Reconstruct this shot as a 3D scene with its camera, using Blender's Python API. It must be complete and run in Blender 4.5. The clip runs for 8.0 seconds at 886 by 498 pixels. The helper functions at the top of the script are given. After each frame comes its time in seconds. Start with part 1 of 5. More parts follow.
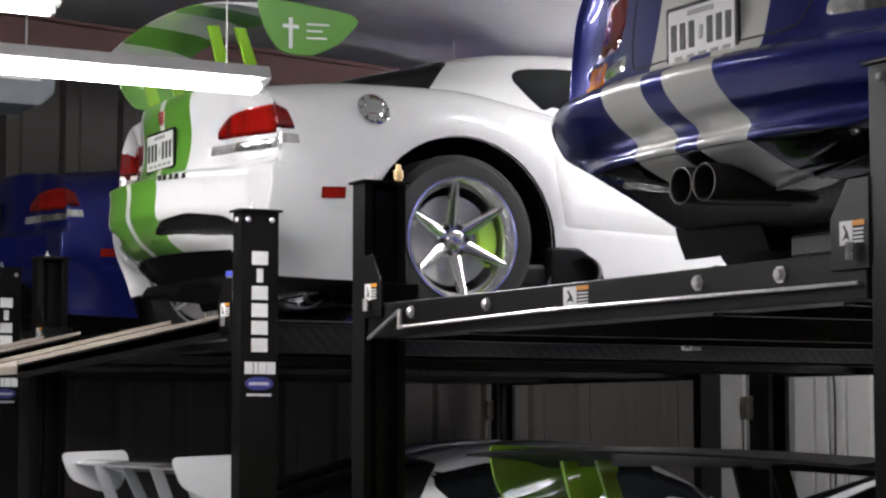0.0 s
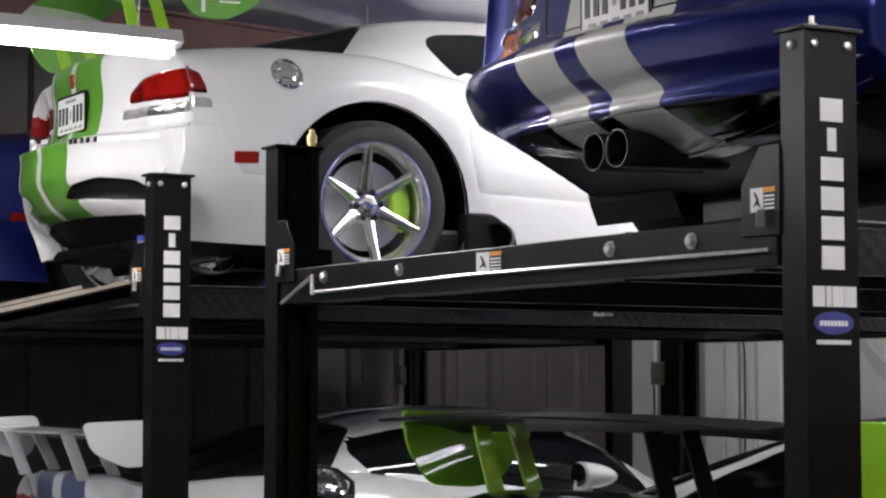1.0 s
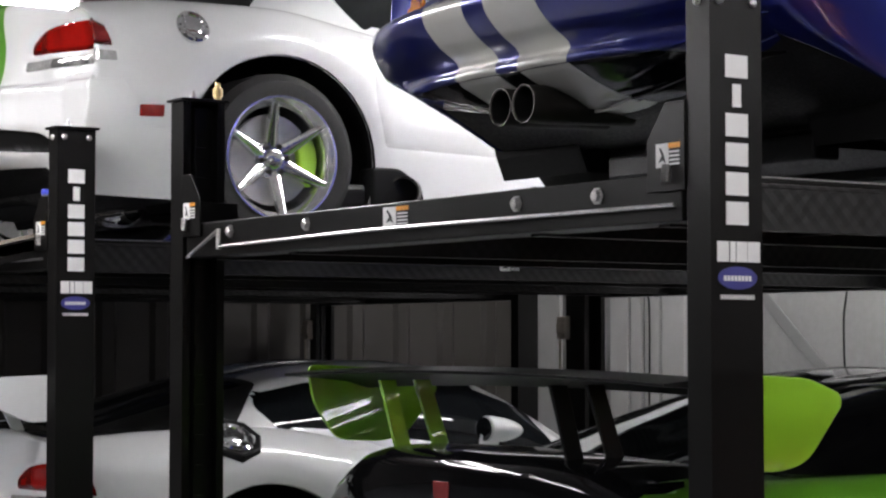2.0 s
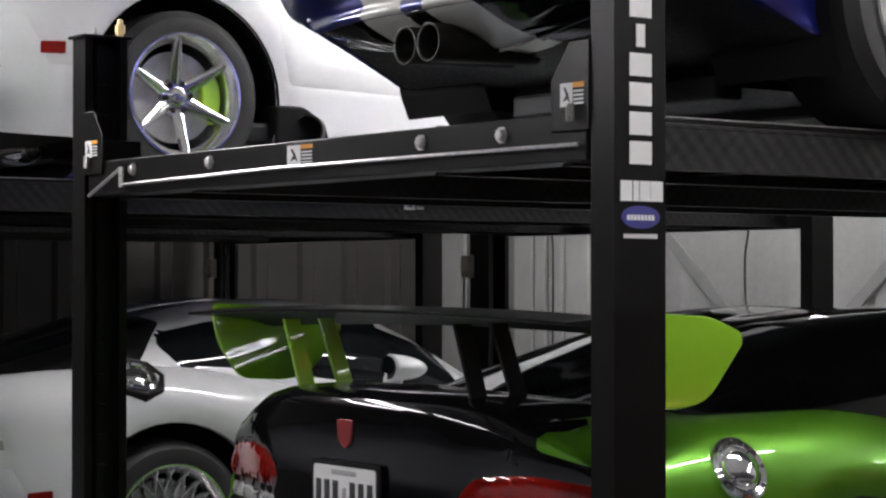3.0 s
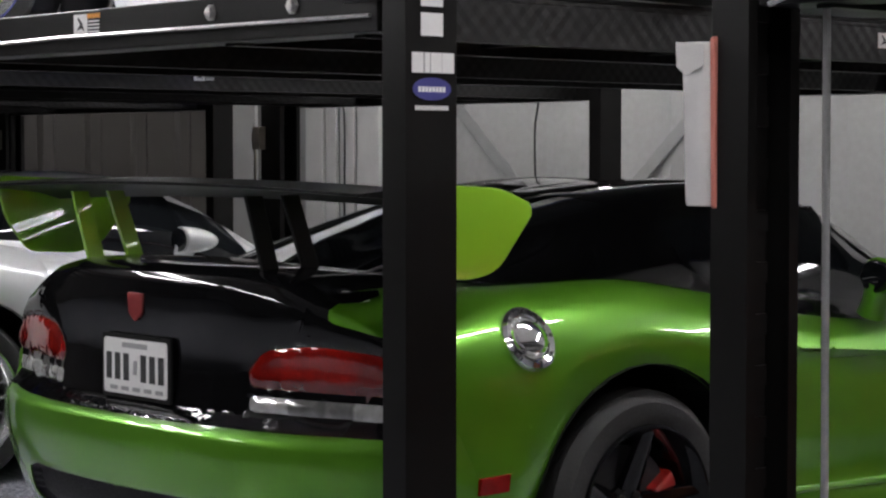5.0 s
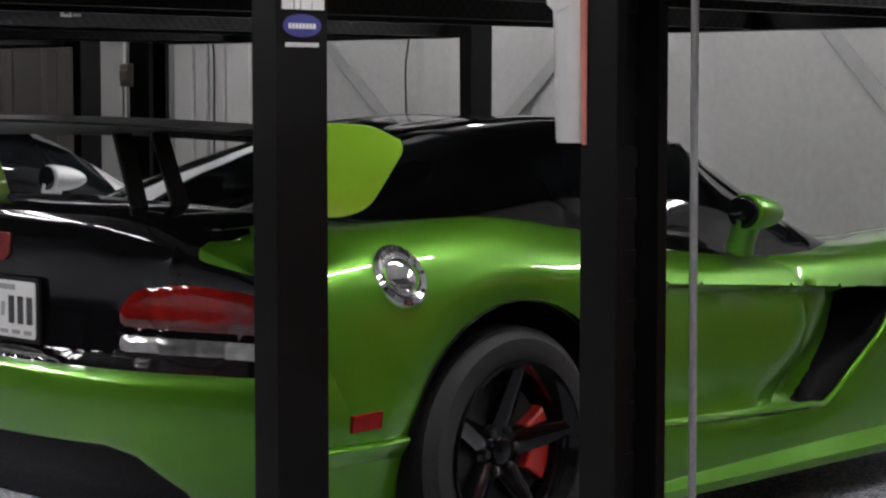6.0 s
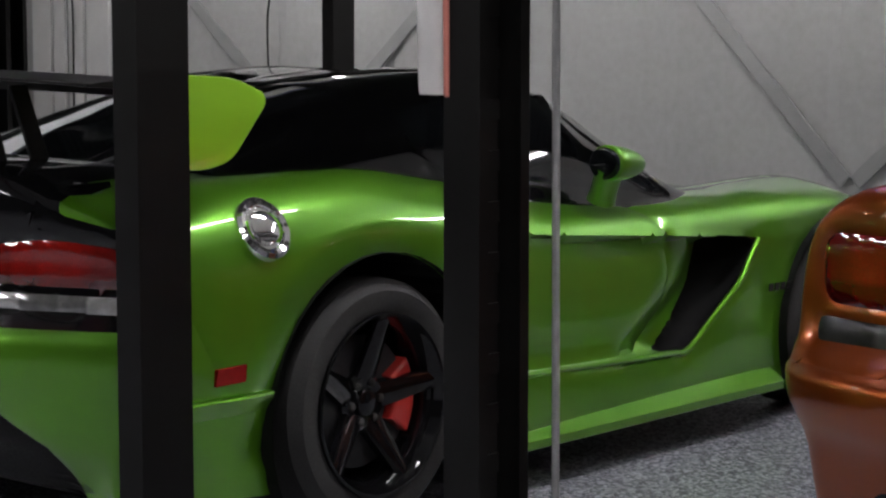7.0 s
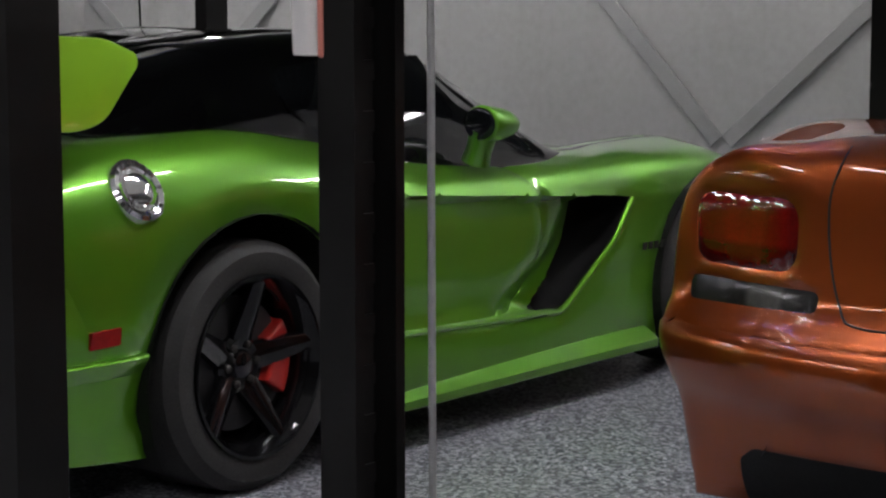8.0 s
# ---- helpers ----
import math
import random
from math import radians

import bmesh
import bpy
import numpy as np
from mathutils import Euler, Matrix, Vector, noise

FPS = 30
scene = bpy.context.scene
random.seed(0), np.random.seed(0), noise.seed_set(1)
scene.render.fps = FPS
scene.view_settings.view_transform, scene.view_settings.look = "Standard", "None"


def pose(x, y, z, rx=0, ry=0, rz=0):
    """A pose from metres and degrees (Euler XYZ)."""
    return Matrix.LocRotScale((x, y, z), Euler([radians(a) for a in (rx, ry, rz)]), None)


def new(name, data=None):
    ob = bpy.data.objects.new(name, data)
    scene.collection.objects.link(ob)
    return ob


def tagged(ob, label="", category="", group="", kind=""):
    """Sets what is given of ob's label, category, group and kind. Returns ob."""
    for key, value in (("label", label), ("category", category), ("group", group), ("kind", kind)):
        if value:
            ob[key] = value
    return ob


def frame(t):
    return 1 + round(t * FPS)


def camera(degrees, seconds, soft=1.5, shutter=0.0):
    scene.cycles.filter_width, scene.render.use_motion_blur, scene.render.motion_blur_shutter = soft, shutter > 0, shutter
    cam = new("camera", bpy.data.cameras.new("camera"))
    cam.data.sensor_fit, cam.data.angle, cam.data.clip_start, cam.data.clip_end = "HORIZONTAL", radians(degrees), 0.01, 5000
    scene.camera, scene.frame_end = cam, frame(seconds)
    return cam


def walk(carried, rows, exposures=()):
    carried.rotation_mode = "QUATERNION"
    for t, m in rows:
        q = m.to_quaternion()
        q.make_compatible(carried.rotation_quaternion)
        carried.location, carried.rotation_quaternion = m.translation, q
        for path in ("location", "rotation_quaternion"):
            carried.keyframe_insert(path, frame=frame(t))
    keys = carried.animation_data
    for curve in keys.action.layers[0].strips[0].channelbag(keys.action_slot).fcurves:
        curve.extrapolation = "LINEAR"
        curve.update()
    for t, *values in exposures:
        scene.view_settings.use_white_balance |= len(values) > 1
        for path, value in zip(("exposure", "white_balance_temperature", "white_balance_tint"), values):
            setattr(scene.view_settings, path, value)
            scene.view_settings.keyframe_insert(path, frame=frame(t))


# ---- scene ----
# the camera turns on a tripod, far from the lifts, through a long lens
EYE = 1.355
cam = camera(24.572, 8.0, soft=2.3)
ROWS = [  # seconds, turn to the left, pitch
    (0.0, 61.536, 4.812), (0.5, 60.335, 4.349), (1.0, 59.086, 3.840), (1.5, 57.793, 3.244), (1.7, 57.257, 2.995),
    (2.8, 54.281, 1.220), (3.0, 53.761, 0.836), (3.5, 52.602, -0.129), (4.0, 51.246, -1.035), (4.2, 50.566, -1.383),
    (5.3, 46.849, -3.315), (5.5, 46.113, -3.682), (6.0, 44.267, -4.538), (6.5, 42.366, -5.272), (7.0, 40.413, -5.883),
    (7.5, 38.598, -6.464), (8.0, 36.890, -6.987),
]
walk(cam, [(t, pose(0, 0, EYE, 90 + pitch, 0, turn)) for t, turn, pitch in ROWS])

# ---- light: rows of fluorescent fittings under the ceiling, most of them added, a dim grey world beyond the walls ----
world = bpy.data.worlds.new("world")
scene.world = world
world.use_nodes = True
world.node_tree.nodes["Background"].inputs["Color"].default_value = (0.8, 0.85, 0.9, 1)
world.node_tree.nodes["Background"].inputs["Strength"].default_value = 0.01
scene.view_settings.exposure = 0.0
TUBE_POWER = 78.0


# ---- materials ----
def material(name, color, rough=0.5, metal=0.0, coat=0.0, vary=0.12, scale=6.0, bump=0.0, fine=0.0, emit=0.0, coat_rough=0.03, flake=0.0, spec=0.5, trans=0.0):
    """Principled surface whose colour and gloss wander at two scales, with an optional fine relief."""
    m = bpy.data.materials.new(name)
    m.use_nodes = True
    nt = m.node_tree
    bsdf = nt.nodes["Principled BSDF"]
    tex = nt.nodes.new("ShaderNodeTexCoord")
    big = nt.nodes.new("ShaderNodeTexNoise")
    big.inputs["Scale"].default_value = scale
    big.inputs["Detail"].default_value = 5
    small = nt.nodes.new("ShaderNodeTexNoise")
    small.inputs["Scale"].default_value = scale * 23
    small.inputs["Detail"].default_value = 3
    for n in (big, small):
        nt.links.new(tex.outputs["Object"], n.inputs["Vector"])
    add = nt.nodes.new("ShaderNodeMath")
    add.operation = "ADD"
    nt.links.new(big.outputs["Fac"], add.inputs[0])
    nt.links.new(small.outputs["Fac"], add.inputs[1])
    rng = nt.nodes.new("ShaderNodeMapRange")
    rng.inputs["From Min"].default_value, rng.inputs["From Max"].default_value = 0.6, 1.4
    rng.inputs["To Min"].default_value, rng.inputs["To Max"].default_value = 1 - vary, 1 + vary
    nt.links.new(add.outputs[0], rng.inputs["Value"])
    mul = nt.nodes.new("ShaderNodeVectorMath")
    mul.operation = "SCALE"
    mul.inputs[0].default_value = color
    nt.links.new(rng.outputs["Result"], mul.inputs["Scale"])
    nt.links.new(mul.outputs["Vector"], bsdf.inputs["Base Color"])
    rr = nt.nodes.new("ShaderNodeMapRange")
    rr.inputs["From Min"].default_value, rr.inputs["From Max"].default_value = 0.3, 0.7
    rr.inputs["To Min"].default_value, rr.inputs["To Max"].default_value = max(0.02, rough * (1 - vary)), min(1, rough * (1 + vary))
    nt.links.new(small.outputs["Fac"], rr.inputs["Value"])
    nt.links.new(rr.outputs["Result"], bsdf.inputs["Roughness"])
    bsdf.inputs["Metallic"].default_value = metal
    bsdf.inputs["Specular IOR Level"].default_value = spec
    bsdf.inputs["Coat Weight"].default_value = coat
    bsdf.inputs["Coat Roughness"].default_value = coat_rough
    bsdf.inputs["Transmission Weight"].default_value = trans
    if emit:
        bsdf.inputs["Emission Color"].default_value = (*color, 1)
        bsdf.inputs["Emission Strength"].default_value = emit
    if bump or fine:
        b = nt.nodes.new("ShaderNodeBump")
        b.inputs["Strength"].default_value = 1.0
        b.inputs["Distance"].default_value = bump or fine
        nt.links.new((small if fine else big).outputs["Fac"], b.inputs["Height"])
        nt.links.new(b.outputs["Normal"], bsdf.inputs["Normal"])
    return m


def paint(name, color, metal=0.0, rough=0.35, coat=1.0):
    return material(name, color, rough, metal, coat, vary=0.02, scale=2.0)


WHITE = paint("white_paint", (0.70, 0.71, 0.70))
PEARL = paint("pearl_white_paint", (0.66, 0.67, 0.66))
GREEN = paint("green_paint", (0.104, 0.305, 0.012), 0.64, 0.35)
LIME = paint("lime_paint", (0.22, 0.45, 0.015), 0.1, 0.35)
DEEP_GREEN = paint("stripe_green_paint", (0.10, 0.29, 0.03), 0.1, 0.35)
BLUE = paint("blue_paint", (0.011, 0.017, 0.17), 0.55, 0.3)
IVORY = paint("stripe_white_paint", (0.66, 0.66, 0.60))
BLACK = material("black_paint", (0.004, 0.004, 0.0045), 0.08, 0.0, 0.15, vary=0.02, scale=2.0, spec=0.35)
ORANGE = paint("orange_paint", (0.30, 0.055, 0.003), 0.72, 0.32)
GLASS = material("tinted_window_glass", (0.006, 0.007, 0.008), 0.04, 0.0, 0.0, vary=0.05, spec=0.32)
RUBBER = material("tyre_rubber", (0.015, 0.0145, 0.014), 0.75, vary=0.2, scale=9, fine=0.0006)
PLASTIC = material("black_plastic", (0.008, 0.008, 0.008), 0.5, vary=0.2, fine=0.0003, spec=0.14)
UNDER = material("underbody", (0.012, 0.012, 0.013), 0.5, vary=0.3, scale=5, bump=0.004)
CHROME = material("chrome", (0.80, 0.80, 0.79), 0.13, 0.9, vary=0.04)
POLISHED = material("polished_chrome", (0.90, 0.90, 0.90), 0.07, 0.95, vary=0.04)
# near-black base colour holds the shade inside the side vent
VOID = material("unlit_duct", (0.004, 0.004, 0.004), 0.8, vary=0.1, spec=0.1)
DISC = material("brake_disc_steel", (0.62, 0.61, 0.59), 0.45, 0.6, vary=0.15, scale=20)
CARBON = material("black_carbon", (0.006, 0.006, 0.006), 0.4, vary=0.1, scale=40, spec=0.12)
WORN = material("worn_ramp_steel", (0.33, 0.29, 0.24), 0.55, 0.2, vary=0.3, scale=14, fine=0.0005)
SATIN = material("brushed_steel", (0.68, 0.67, 0.65), 0.3, 1.0, vary=0.15, scale=12, fine=0.0003)
DARK_STEEL = material("dark_exhaust_steel", (0.05, 0.047, 0.044), 0.5, 0.9, vary=0.3, scale=14)
RED_LENS = material("red_lens", (0.22, 0.006, 0.004), 0.06, 0.0, 1.0, vary=0.25, scale=6)
CLEAR_LENS = material("clear_lens", (0.62, 0.62, 0.60), 0.12, 0.55, 1.0, vary=0.5, scale=30)
RED_MARKER = material("red_marker_lens", (0.20, 0.006, 0.004), 0.2, 0.0, 0.0, vary=0.3, scale=30, spec=0.25)


def facets(m, axis, stops):
    """Chambers of a moulded lens: lighter and darker steps of base colour along one axis of the car."""
    nt = m.node_tree
    link = next(k for k in nt.links if k.to_socket.name == "Base Color")
    src, dst = link.from_socket, link.to_socket
    co, sep = nt.nodes.new("ShaderNodeTexCoord"), nt.nodes.new("ShaderNodeSeparateXYZ")
    size, ramp = nt.nodes.new("ShaderNodeMath"), nt.nodes.new("ShaderNodeValToRGB")
    size.operation = "ABSOLUTE"
    el = ramp.color_ramp.elements
    el[0].position, el[1].position = stops[0][0], stops[1][0]
    for p, v in stops[2:]:
        el.new(p)
    for e, (p, v) in zip(el, stops):
        e.color = (v, v, v, 1)
    mix = nt.nodes.new("ShaderNodeMixRGB")
    mix.blend_type = "MULTIPLY"
    mix.inputs[0].default_value = 1.0
    nt.links.new(co.outputs["Object"], sep.inputs[0])
    nt.links.new(sep.outputs[axis], size.inputs[0])
    nt.links.new(size.outputs[0], ramp.inputs[0])
    nt.links.new(src, mix.inputs[1])
    nt.links.new(ramp.outputs[0], mix.inputs[2])
    nt.links.new(mix.outputs[0], dst)


facets(RED_LENS, "Z", [(0.765, 0.45), (0.780, 1.0)])
facets(RED_LENS, "X", [(0.545, 0.75), (0.565, 1.1), (0.62, 0.95), (0.64, 1.15), (0.74, 1.15), (0.79, 0.7)])
facets(CLEAR_LENS, "X", [(0.57, 1.0), (0.58, 0.3), (0.68, 0.35), (0.69, 0.6), (0.76, 0.3), (0.77, 1.0)])
SMOKED_LENS = material("smoked_lens", (0.034, 0.033, 0.030), 0.2, 0.0, 0.0, vary=0.6, scale=24, spec=0.12)
facets(SMOKED_LENS, "X", [(0.50, 0.6), (0.555, 0.7), (0.57, 2.4), (0.66, 2.0), (0.68, 0.5), (0.80, 0.6)])
AMBER_LENS = material("amber_lens", (0.85, 0.26, 0.01), 0.1, 0.0, 1.0, vary=0.15, scale=20)
LIFT_PAINT = material("black_powder_coat", (0.0062, 0.0059, 0.0056), 0.34, 0.0, 0.0, vary=0.16, scale=4, fine=0.0001, spec=0.16)
STICKER = material("white_vinyl", (0.78, 0.78, 0.76), 0.5, vary=0.06, scale=20)
LOGO_BLUE = material("blue_vinyl", (0.045, 0.045, 0.22), 0.45, vary=0.08, scale=20)
WARN_ORANGE = material("orange_vinyl", (0.75, 0.30, 0.02), 0.5, vary=0.06, scale=20)
INK = material("black_ink", (0.02, 0.02, 0.02), 0.6, vary=0.1)
GREY_INK = material("grey_ink", (0.30, 0.30, 0.30), 0.6, vary=0.1)
DIM_WALL = material("dark_grey_wall", (0.10, 0.10, 0.10), 0.7, vary=0.15, scale=1.5)
WALL_PAINT = material("grey_sheet_wall", (0.245, 0.245, 0.235), 0.55, vary=0.14, scale=0.9, bump=0.002)
DARK_SHEET = material("brown_sheet_wall", (0.052, 0.047, 0.041), 0.6, vary=0.2, scale=1.5, bump=0.006)
FABRIC = material("white_ceiling_liner", (0.34, 0.34, 0.33), 0.5, vary=0.12, scale=1.1, bump=0.03)
PURLIN = material("red_primer_steel", (0.10, 0.045, 0.04), 0.6, vary=0.2, scale=5)
BRACE = material("brace_steel", (0.185, 0.185, 0.18), 0.6, vary=0.15, scale=5)
TRIM_PAINT = material("off_white_trim", (0.46, 0.46, 0.44), 0.5, vary=0.10, scale=5)
HOUSING = material("white_enamel", (0.72, 0.72, 0.70), 0.4, vary=0.06, scale=8)
PLATE_METAL = material("plate_aluminium", (0.70, 0.70, 0.68), 0.4, 0.0, vary=0.08, scale=30)
PINK = material("pink_reflection", (0.62, 0.22, 0.17), 0.5, vary=0.12, scale=15)
PAPER = material("white_paper", (0.74, 0.73, 0.71), 0.8, vary=0.06, scale=14, fine=0.0008)
CABLE = material("galvanised_cable", (0.50, 0.50, 0.49), 0.4, 0.7, vary=0.2, scale=60)
BOTTLE = material("clear_bottle", (0.75, 0.78, 0.80), 0.1, 0.0, 0.5, vary=0.1, trans=0.7)
CAP_BLUE = material("blue_cap", (0.05, 0.07, 0.45), 0.4, vary=0.1)
BRASS = material("brass", (0.65, 0.50, 0.25), 0.3, 0.8, vary=0.15, scale=30)
RED_PAINT = paint("red_caliper_paint", (0.45, 0.02, 0.015))
LIME_CALIPER = paint("lime_caliper_paint", (0.42, 0.72, 0.05))
BLUE_STRIPE = paint("dull_blue_stripe", (0.10, 0.12, 0.22))


def floor_material():
    """Grey floor coating strewn with light and dark chips."""
    m = material("flake_floor", (0.33, 0.335, 0.355), 0.42, 0.0, 0.3, vary=0.12, scale=0.8, coat_rough=0.15)
    nt = m.node_tree
    bsdf = nt.nodes["Principled BSDF"]
    old = bsdf.inputs["Base Color"].links[0].from_socket
    tex = nt.nodes.new("ShaderNodeTexCoord")
    v = nt.nodes.new("ShaderNodeTexVoronoi")
    v.inputs["Scale"].default_value = 95
    nt.links.new(tex.outputs["Object"], v.inputs["Vector"])
    ramp = nt.nodes.new("ShaderNodeValToRGB")
    e = ramp.color_ramp.elements
    ramp.color_ramp.interpolation = "CONSTANT"
    e[0].position, e[0].color = 0.0, (0.22, 0.24, 0.28, 1)
    e[1].position, e[1].color = 0.30, (0.95, 0.97, 1.05, 1)
    for p, c in ((0.45, 1.45), (0.62, 0.55), (0.78, 1.9), (0.9, 0.9)):
        n = e.new(p)
        n.color = (c, c, c * 1.03, 1)
    sep = nt.nodes.new("ShaderNodeSeparateColor")
    nt.links.new(v.outputs["Color"], sep.inputs["Color"])
    nt.links.new(sep.outputs["Red"], ramp.inputs["Fac"])
    mul = nt.nodes.new("ShaderNodeMix")
    mul.data_type, mul.blend_type = "RGBA", "MULTIPLY"
    mul.inputs["Factor"].default_value = 1.0
    nt.links.new(old, mul.inputs["A"])
    nt.links.new(ramp.outputs["Color"], mul.inputs["B"])
    nt.links.new(mul.outputs["Result"], bsdf.inputs["Base Color"])
    return m


FLOOR = floor_material()


def streaked(m, squash=0.07):
    """Draws a surface's broad noise of tone and relief out into upright streaks."""
    nt = m.node_tree
    mp = nt.nodes.new("ShaderNodeMapping")
    mp.inputs["Scale"].default_value = (1, 1, squash)
    tex = nt.nodes["Texture Coordinate"]
    for n in nt.nodes:
        if n.type == "TEX_NOISE" and n.inputs["Scale"].default_value < 10:
            nt.links.new(mp.outputs["Vector"], n.inputs["Vector"])
    nt.links.new(tex.outputs["Object"], mp.inputs["Vector"])


streaked(WALL_PAINT)
streaked(DARK_SHEET)


def tread_material():
    """Black runway steel with raised tread lozenges."""
    m = material("tread_plate", (0.0085, 0.0082, 0.008), 0.40, 0.0, 0.0, vary=0.12, scale=4, spec=0.3)
    nt = m.node_tree
    tex = nt.nodes.new("ShaderNodeTexCoord")
    mp = nt.nodes.new("ShaderNodeMapping")
    mp.inputs["Rotation"].default_value = (radians(45), 0, 0)
    nt.links.new(tex.outputs["Object"], mp.inputs["Vector"])
    v = nt.nodes.new("ShaderNodeTexVoronoi")
    v.distance = "MANHATTAN"
    v.inputs["Scale"].default_value = 26
    v.inputs["Randomness"].default_value = 0.0
    nt.links.new(mp.outputs["Vector"], v.inputs["Vector"])
    b = nt.nodes.new("ShaderNodeBump")
    b.invert = True
    b.inputs["Distance"].default_value = 0.0022
    nt.links.new(v.outputs["Distance"], b.inputs["Height"])
    nt.links.new(b.outputs["Normal"], nt.nodes["Principled BSDF"].inputs["Normal"])
    return m


TREAD = tread_material()


# ---- mesh helpers ----
def part(name, bm, mat, parent=None, label="", smooth=False):
    """One bmesh as one mesh object, under a thing or a part."""
    me = bpy.data.meshes.new(name)
    bm.to_mesh(me)
    bm.free()
    for m in mat if isinstance(mat, (list, tuple)) else [mat]:
        me.materials.append(m)
    if smooth:
        me.polygons.foreach_set("use_smooth", [True] * len(me.polygons))
        if smooth != "all":
            me.set_sharp_from_angle(angle=radians(35))
    ob = new(name, me)
    ob.parent = parent
    return tagged(ob, label)


def empty(name, m, label, category, group=""):
    ob = new(name)
    ob.matrix_world = m
    ob.empty_display_size = 0.2
    return tagged(ob, label, category, group)


def box(bm, x0, x1, y0, y1, z0, z1, bevel=0.0, mi=0):
    got = bmesh.ops.create_cube(bm, size=1.0)
    for v in got["verts"]:
        v.co = Vector((x0 if v.co.x < 0 else x1, y0 if v.co.y < 0 else y1, z0 if v.co.z < 0 else z1))
    faces = {f for v in got["verts"] for f in v.link_faces}
    if bevel:
        edges = {e for v in got["verts"] for e in v.link_edges}
        out = bmesh.ops.bevel(bm, geom=list(edges), offset=bevel, segments=2, profile=0.5, affect="EDGES")
        faces = {f for f in faces if f.is_valid} | set(out["faces"])
    for f in faces:
        f.material_index = mi
    return bm


def tube(bm, points, radius, n=10, closed=False, mi=0, caps=True):
    """A round rod along a line of points; radius: a number or one for each point."""
    pts = [Vector(p) for p in points]
    radii = radius if isinstance(radius, (list, tuple)) else [radius] * len(pts)
    rings = []
    up = Vector((0, 0, 1))
    for i, p in enumerate(pts):
        a, b = (pts[i - 1], pts[(i + 1) % len(pts)]) if closed else (pts[max(i - 1, 0)], pts[min(i + 1, len(pts) - 1)])
        d = (b - a).normalized()
        if abs(d.dot(up)) > 0.95:
            up = Vector((0, 1, 0)) if abs(d.y) < 0.9 else Vector((1, 0, 0))
        s = d.cross(up).normalized()
        u = s.cross(d).normalized()
        up = u
        rings.append([bm.verts.new(p + radii[i] * (math.cos(k * math.tau / n) * s + math.sin(k * math.tau / n) * u)) for k in range(n)])
    m = len(rings)
    for i in range(m if closed else m - 1):
        r, q = rings[i], rings[(i + 1) % m]
        for k in range(n):
            bm.faces.new((r[k], r[(k + 1) % n], q[(k + 1) % n], q[k])).material_index = mi
    if caps and not closed:
        bm.faces.new(rings[0][::-1]).material_index = mi
        bm.faces.new(rings[-1]).material_index = mi
    return bm


def lathe(bm, profile, axis="x", centre=(0, 0, 0), n=48, mi=0, closed=False):
    """Turns a profile of (along, radius) round an axis."""
    rings = []
    c = Vector(centre)
    for a, r in profile:
        ring = []
        for k in range(n):
            t = k * math.tau / n
            p = (a, r * math.cos(t), r * math.sin(t))
            ring.append(bm.verts.new(c + Vector(p if axis == "x" else ((p[1], a, p[2]) if axis == "y" else (p[1], p[2], a)))))
        rings.append(ring)
    pairs = list(zip(rings, rings[1:])) + ([(rings[-1], rings[0])] if closed else [])
    for r, q in pairs:
        for k in range(n):
            bm.faces.new((r[k], r[(k + 1) % n], q[(k + 1) % n], q[k])).material_index = mi
    return bm


def prism(bm, outline, to_3d, depth, mi=0, bevel=0.0):
    """Extrudes a flat outline: to_3d(u, v, d) gives the place of outline point (u, v) at depth d."""
    a = [bm.verts.new(to_3d(u, v, 0)) for u, v in outline]
    b = [bm.verts.new(to_3d(u, v, depth)) for u, v in outline]
    fs = [bm.faces.new(a), bm.faces.new(b[::-1])]
    for i in range(len(a)):
        j = (i + 1) % len(a)
        fs.append(bm.faces.new((a[j], a[i], b[i], b[j])))
    for f in fs:
        f.material_index = mi
    bmesh.ops.recalc_face_normals(bm, faces=fs)
    if bevel:
        es = {e for f in fs[:2] for e in f.edges}
        bmesh.ops.bevel(bm, geom=list(es), offset=bevel, segments=2, profile=0.5, affect="EDGES")
    return bm


def rounded(points, r, n=5):
    """Rounds the corners of a flat outline."""
    out = []
    m = len(points)
    for i in range(m):
        p, a, b = Vector(points[i]), Vector(points[i - 1]), Vector(points[(i + 1) % m])
        da, db = (a - p), (b - p)
        q = min(r, da.length * 0.45, db.length * 0.45)
        s, e = p + da.normalized() * q, p + db.normalized() * q
        for k in range(n + 1):
            t = k / n
            out.append(tuple((1 - t) ** 2 * s + 2 * t * (1 - t) * p + t * t * e))
    return out


# ---- the hall ----
WALL_Y, WALL_X = 9.8, -13.6


def slab(name, mat, x0, x1, y0, y1, z0, z1, label, category):
    return tagged(part(name, box(bmesh.new(), x0, x1, y0, y1, z0, z1), mat), label, category, kind="structure")


slab("floor", FLOOR, WALL_X - 0.3, 8.0, -8.0, WALL_Y + 0.3, -0.2, 0.0, "grey garage floor coated with light and dark chips", "floor")


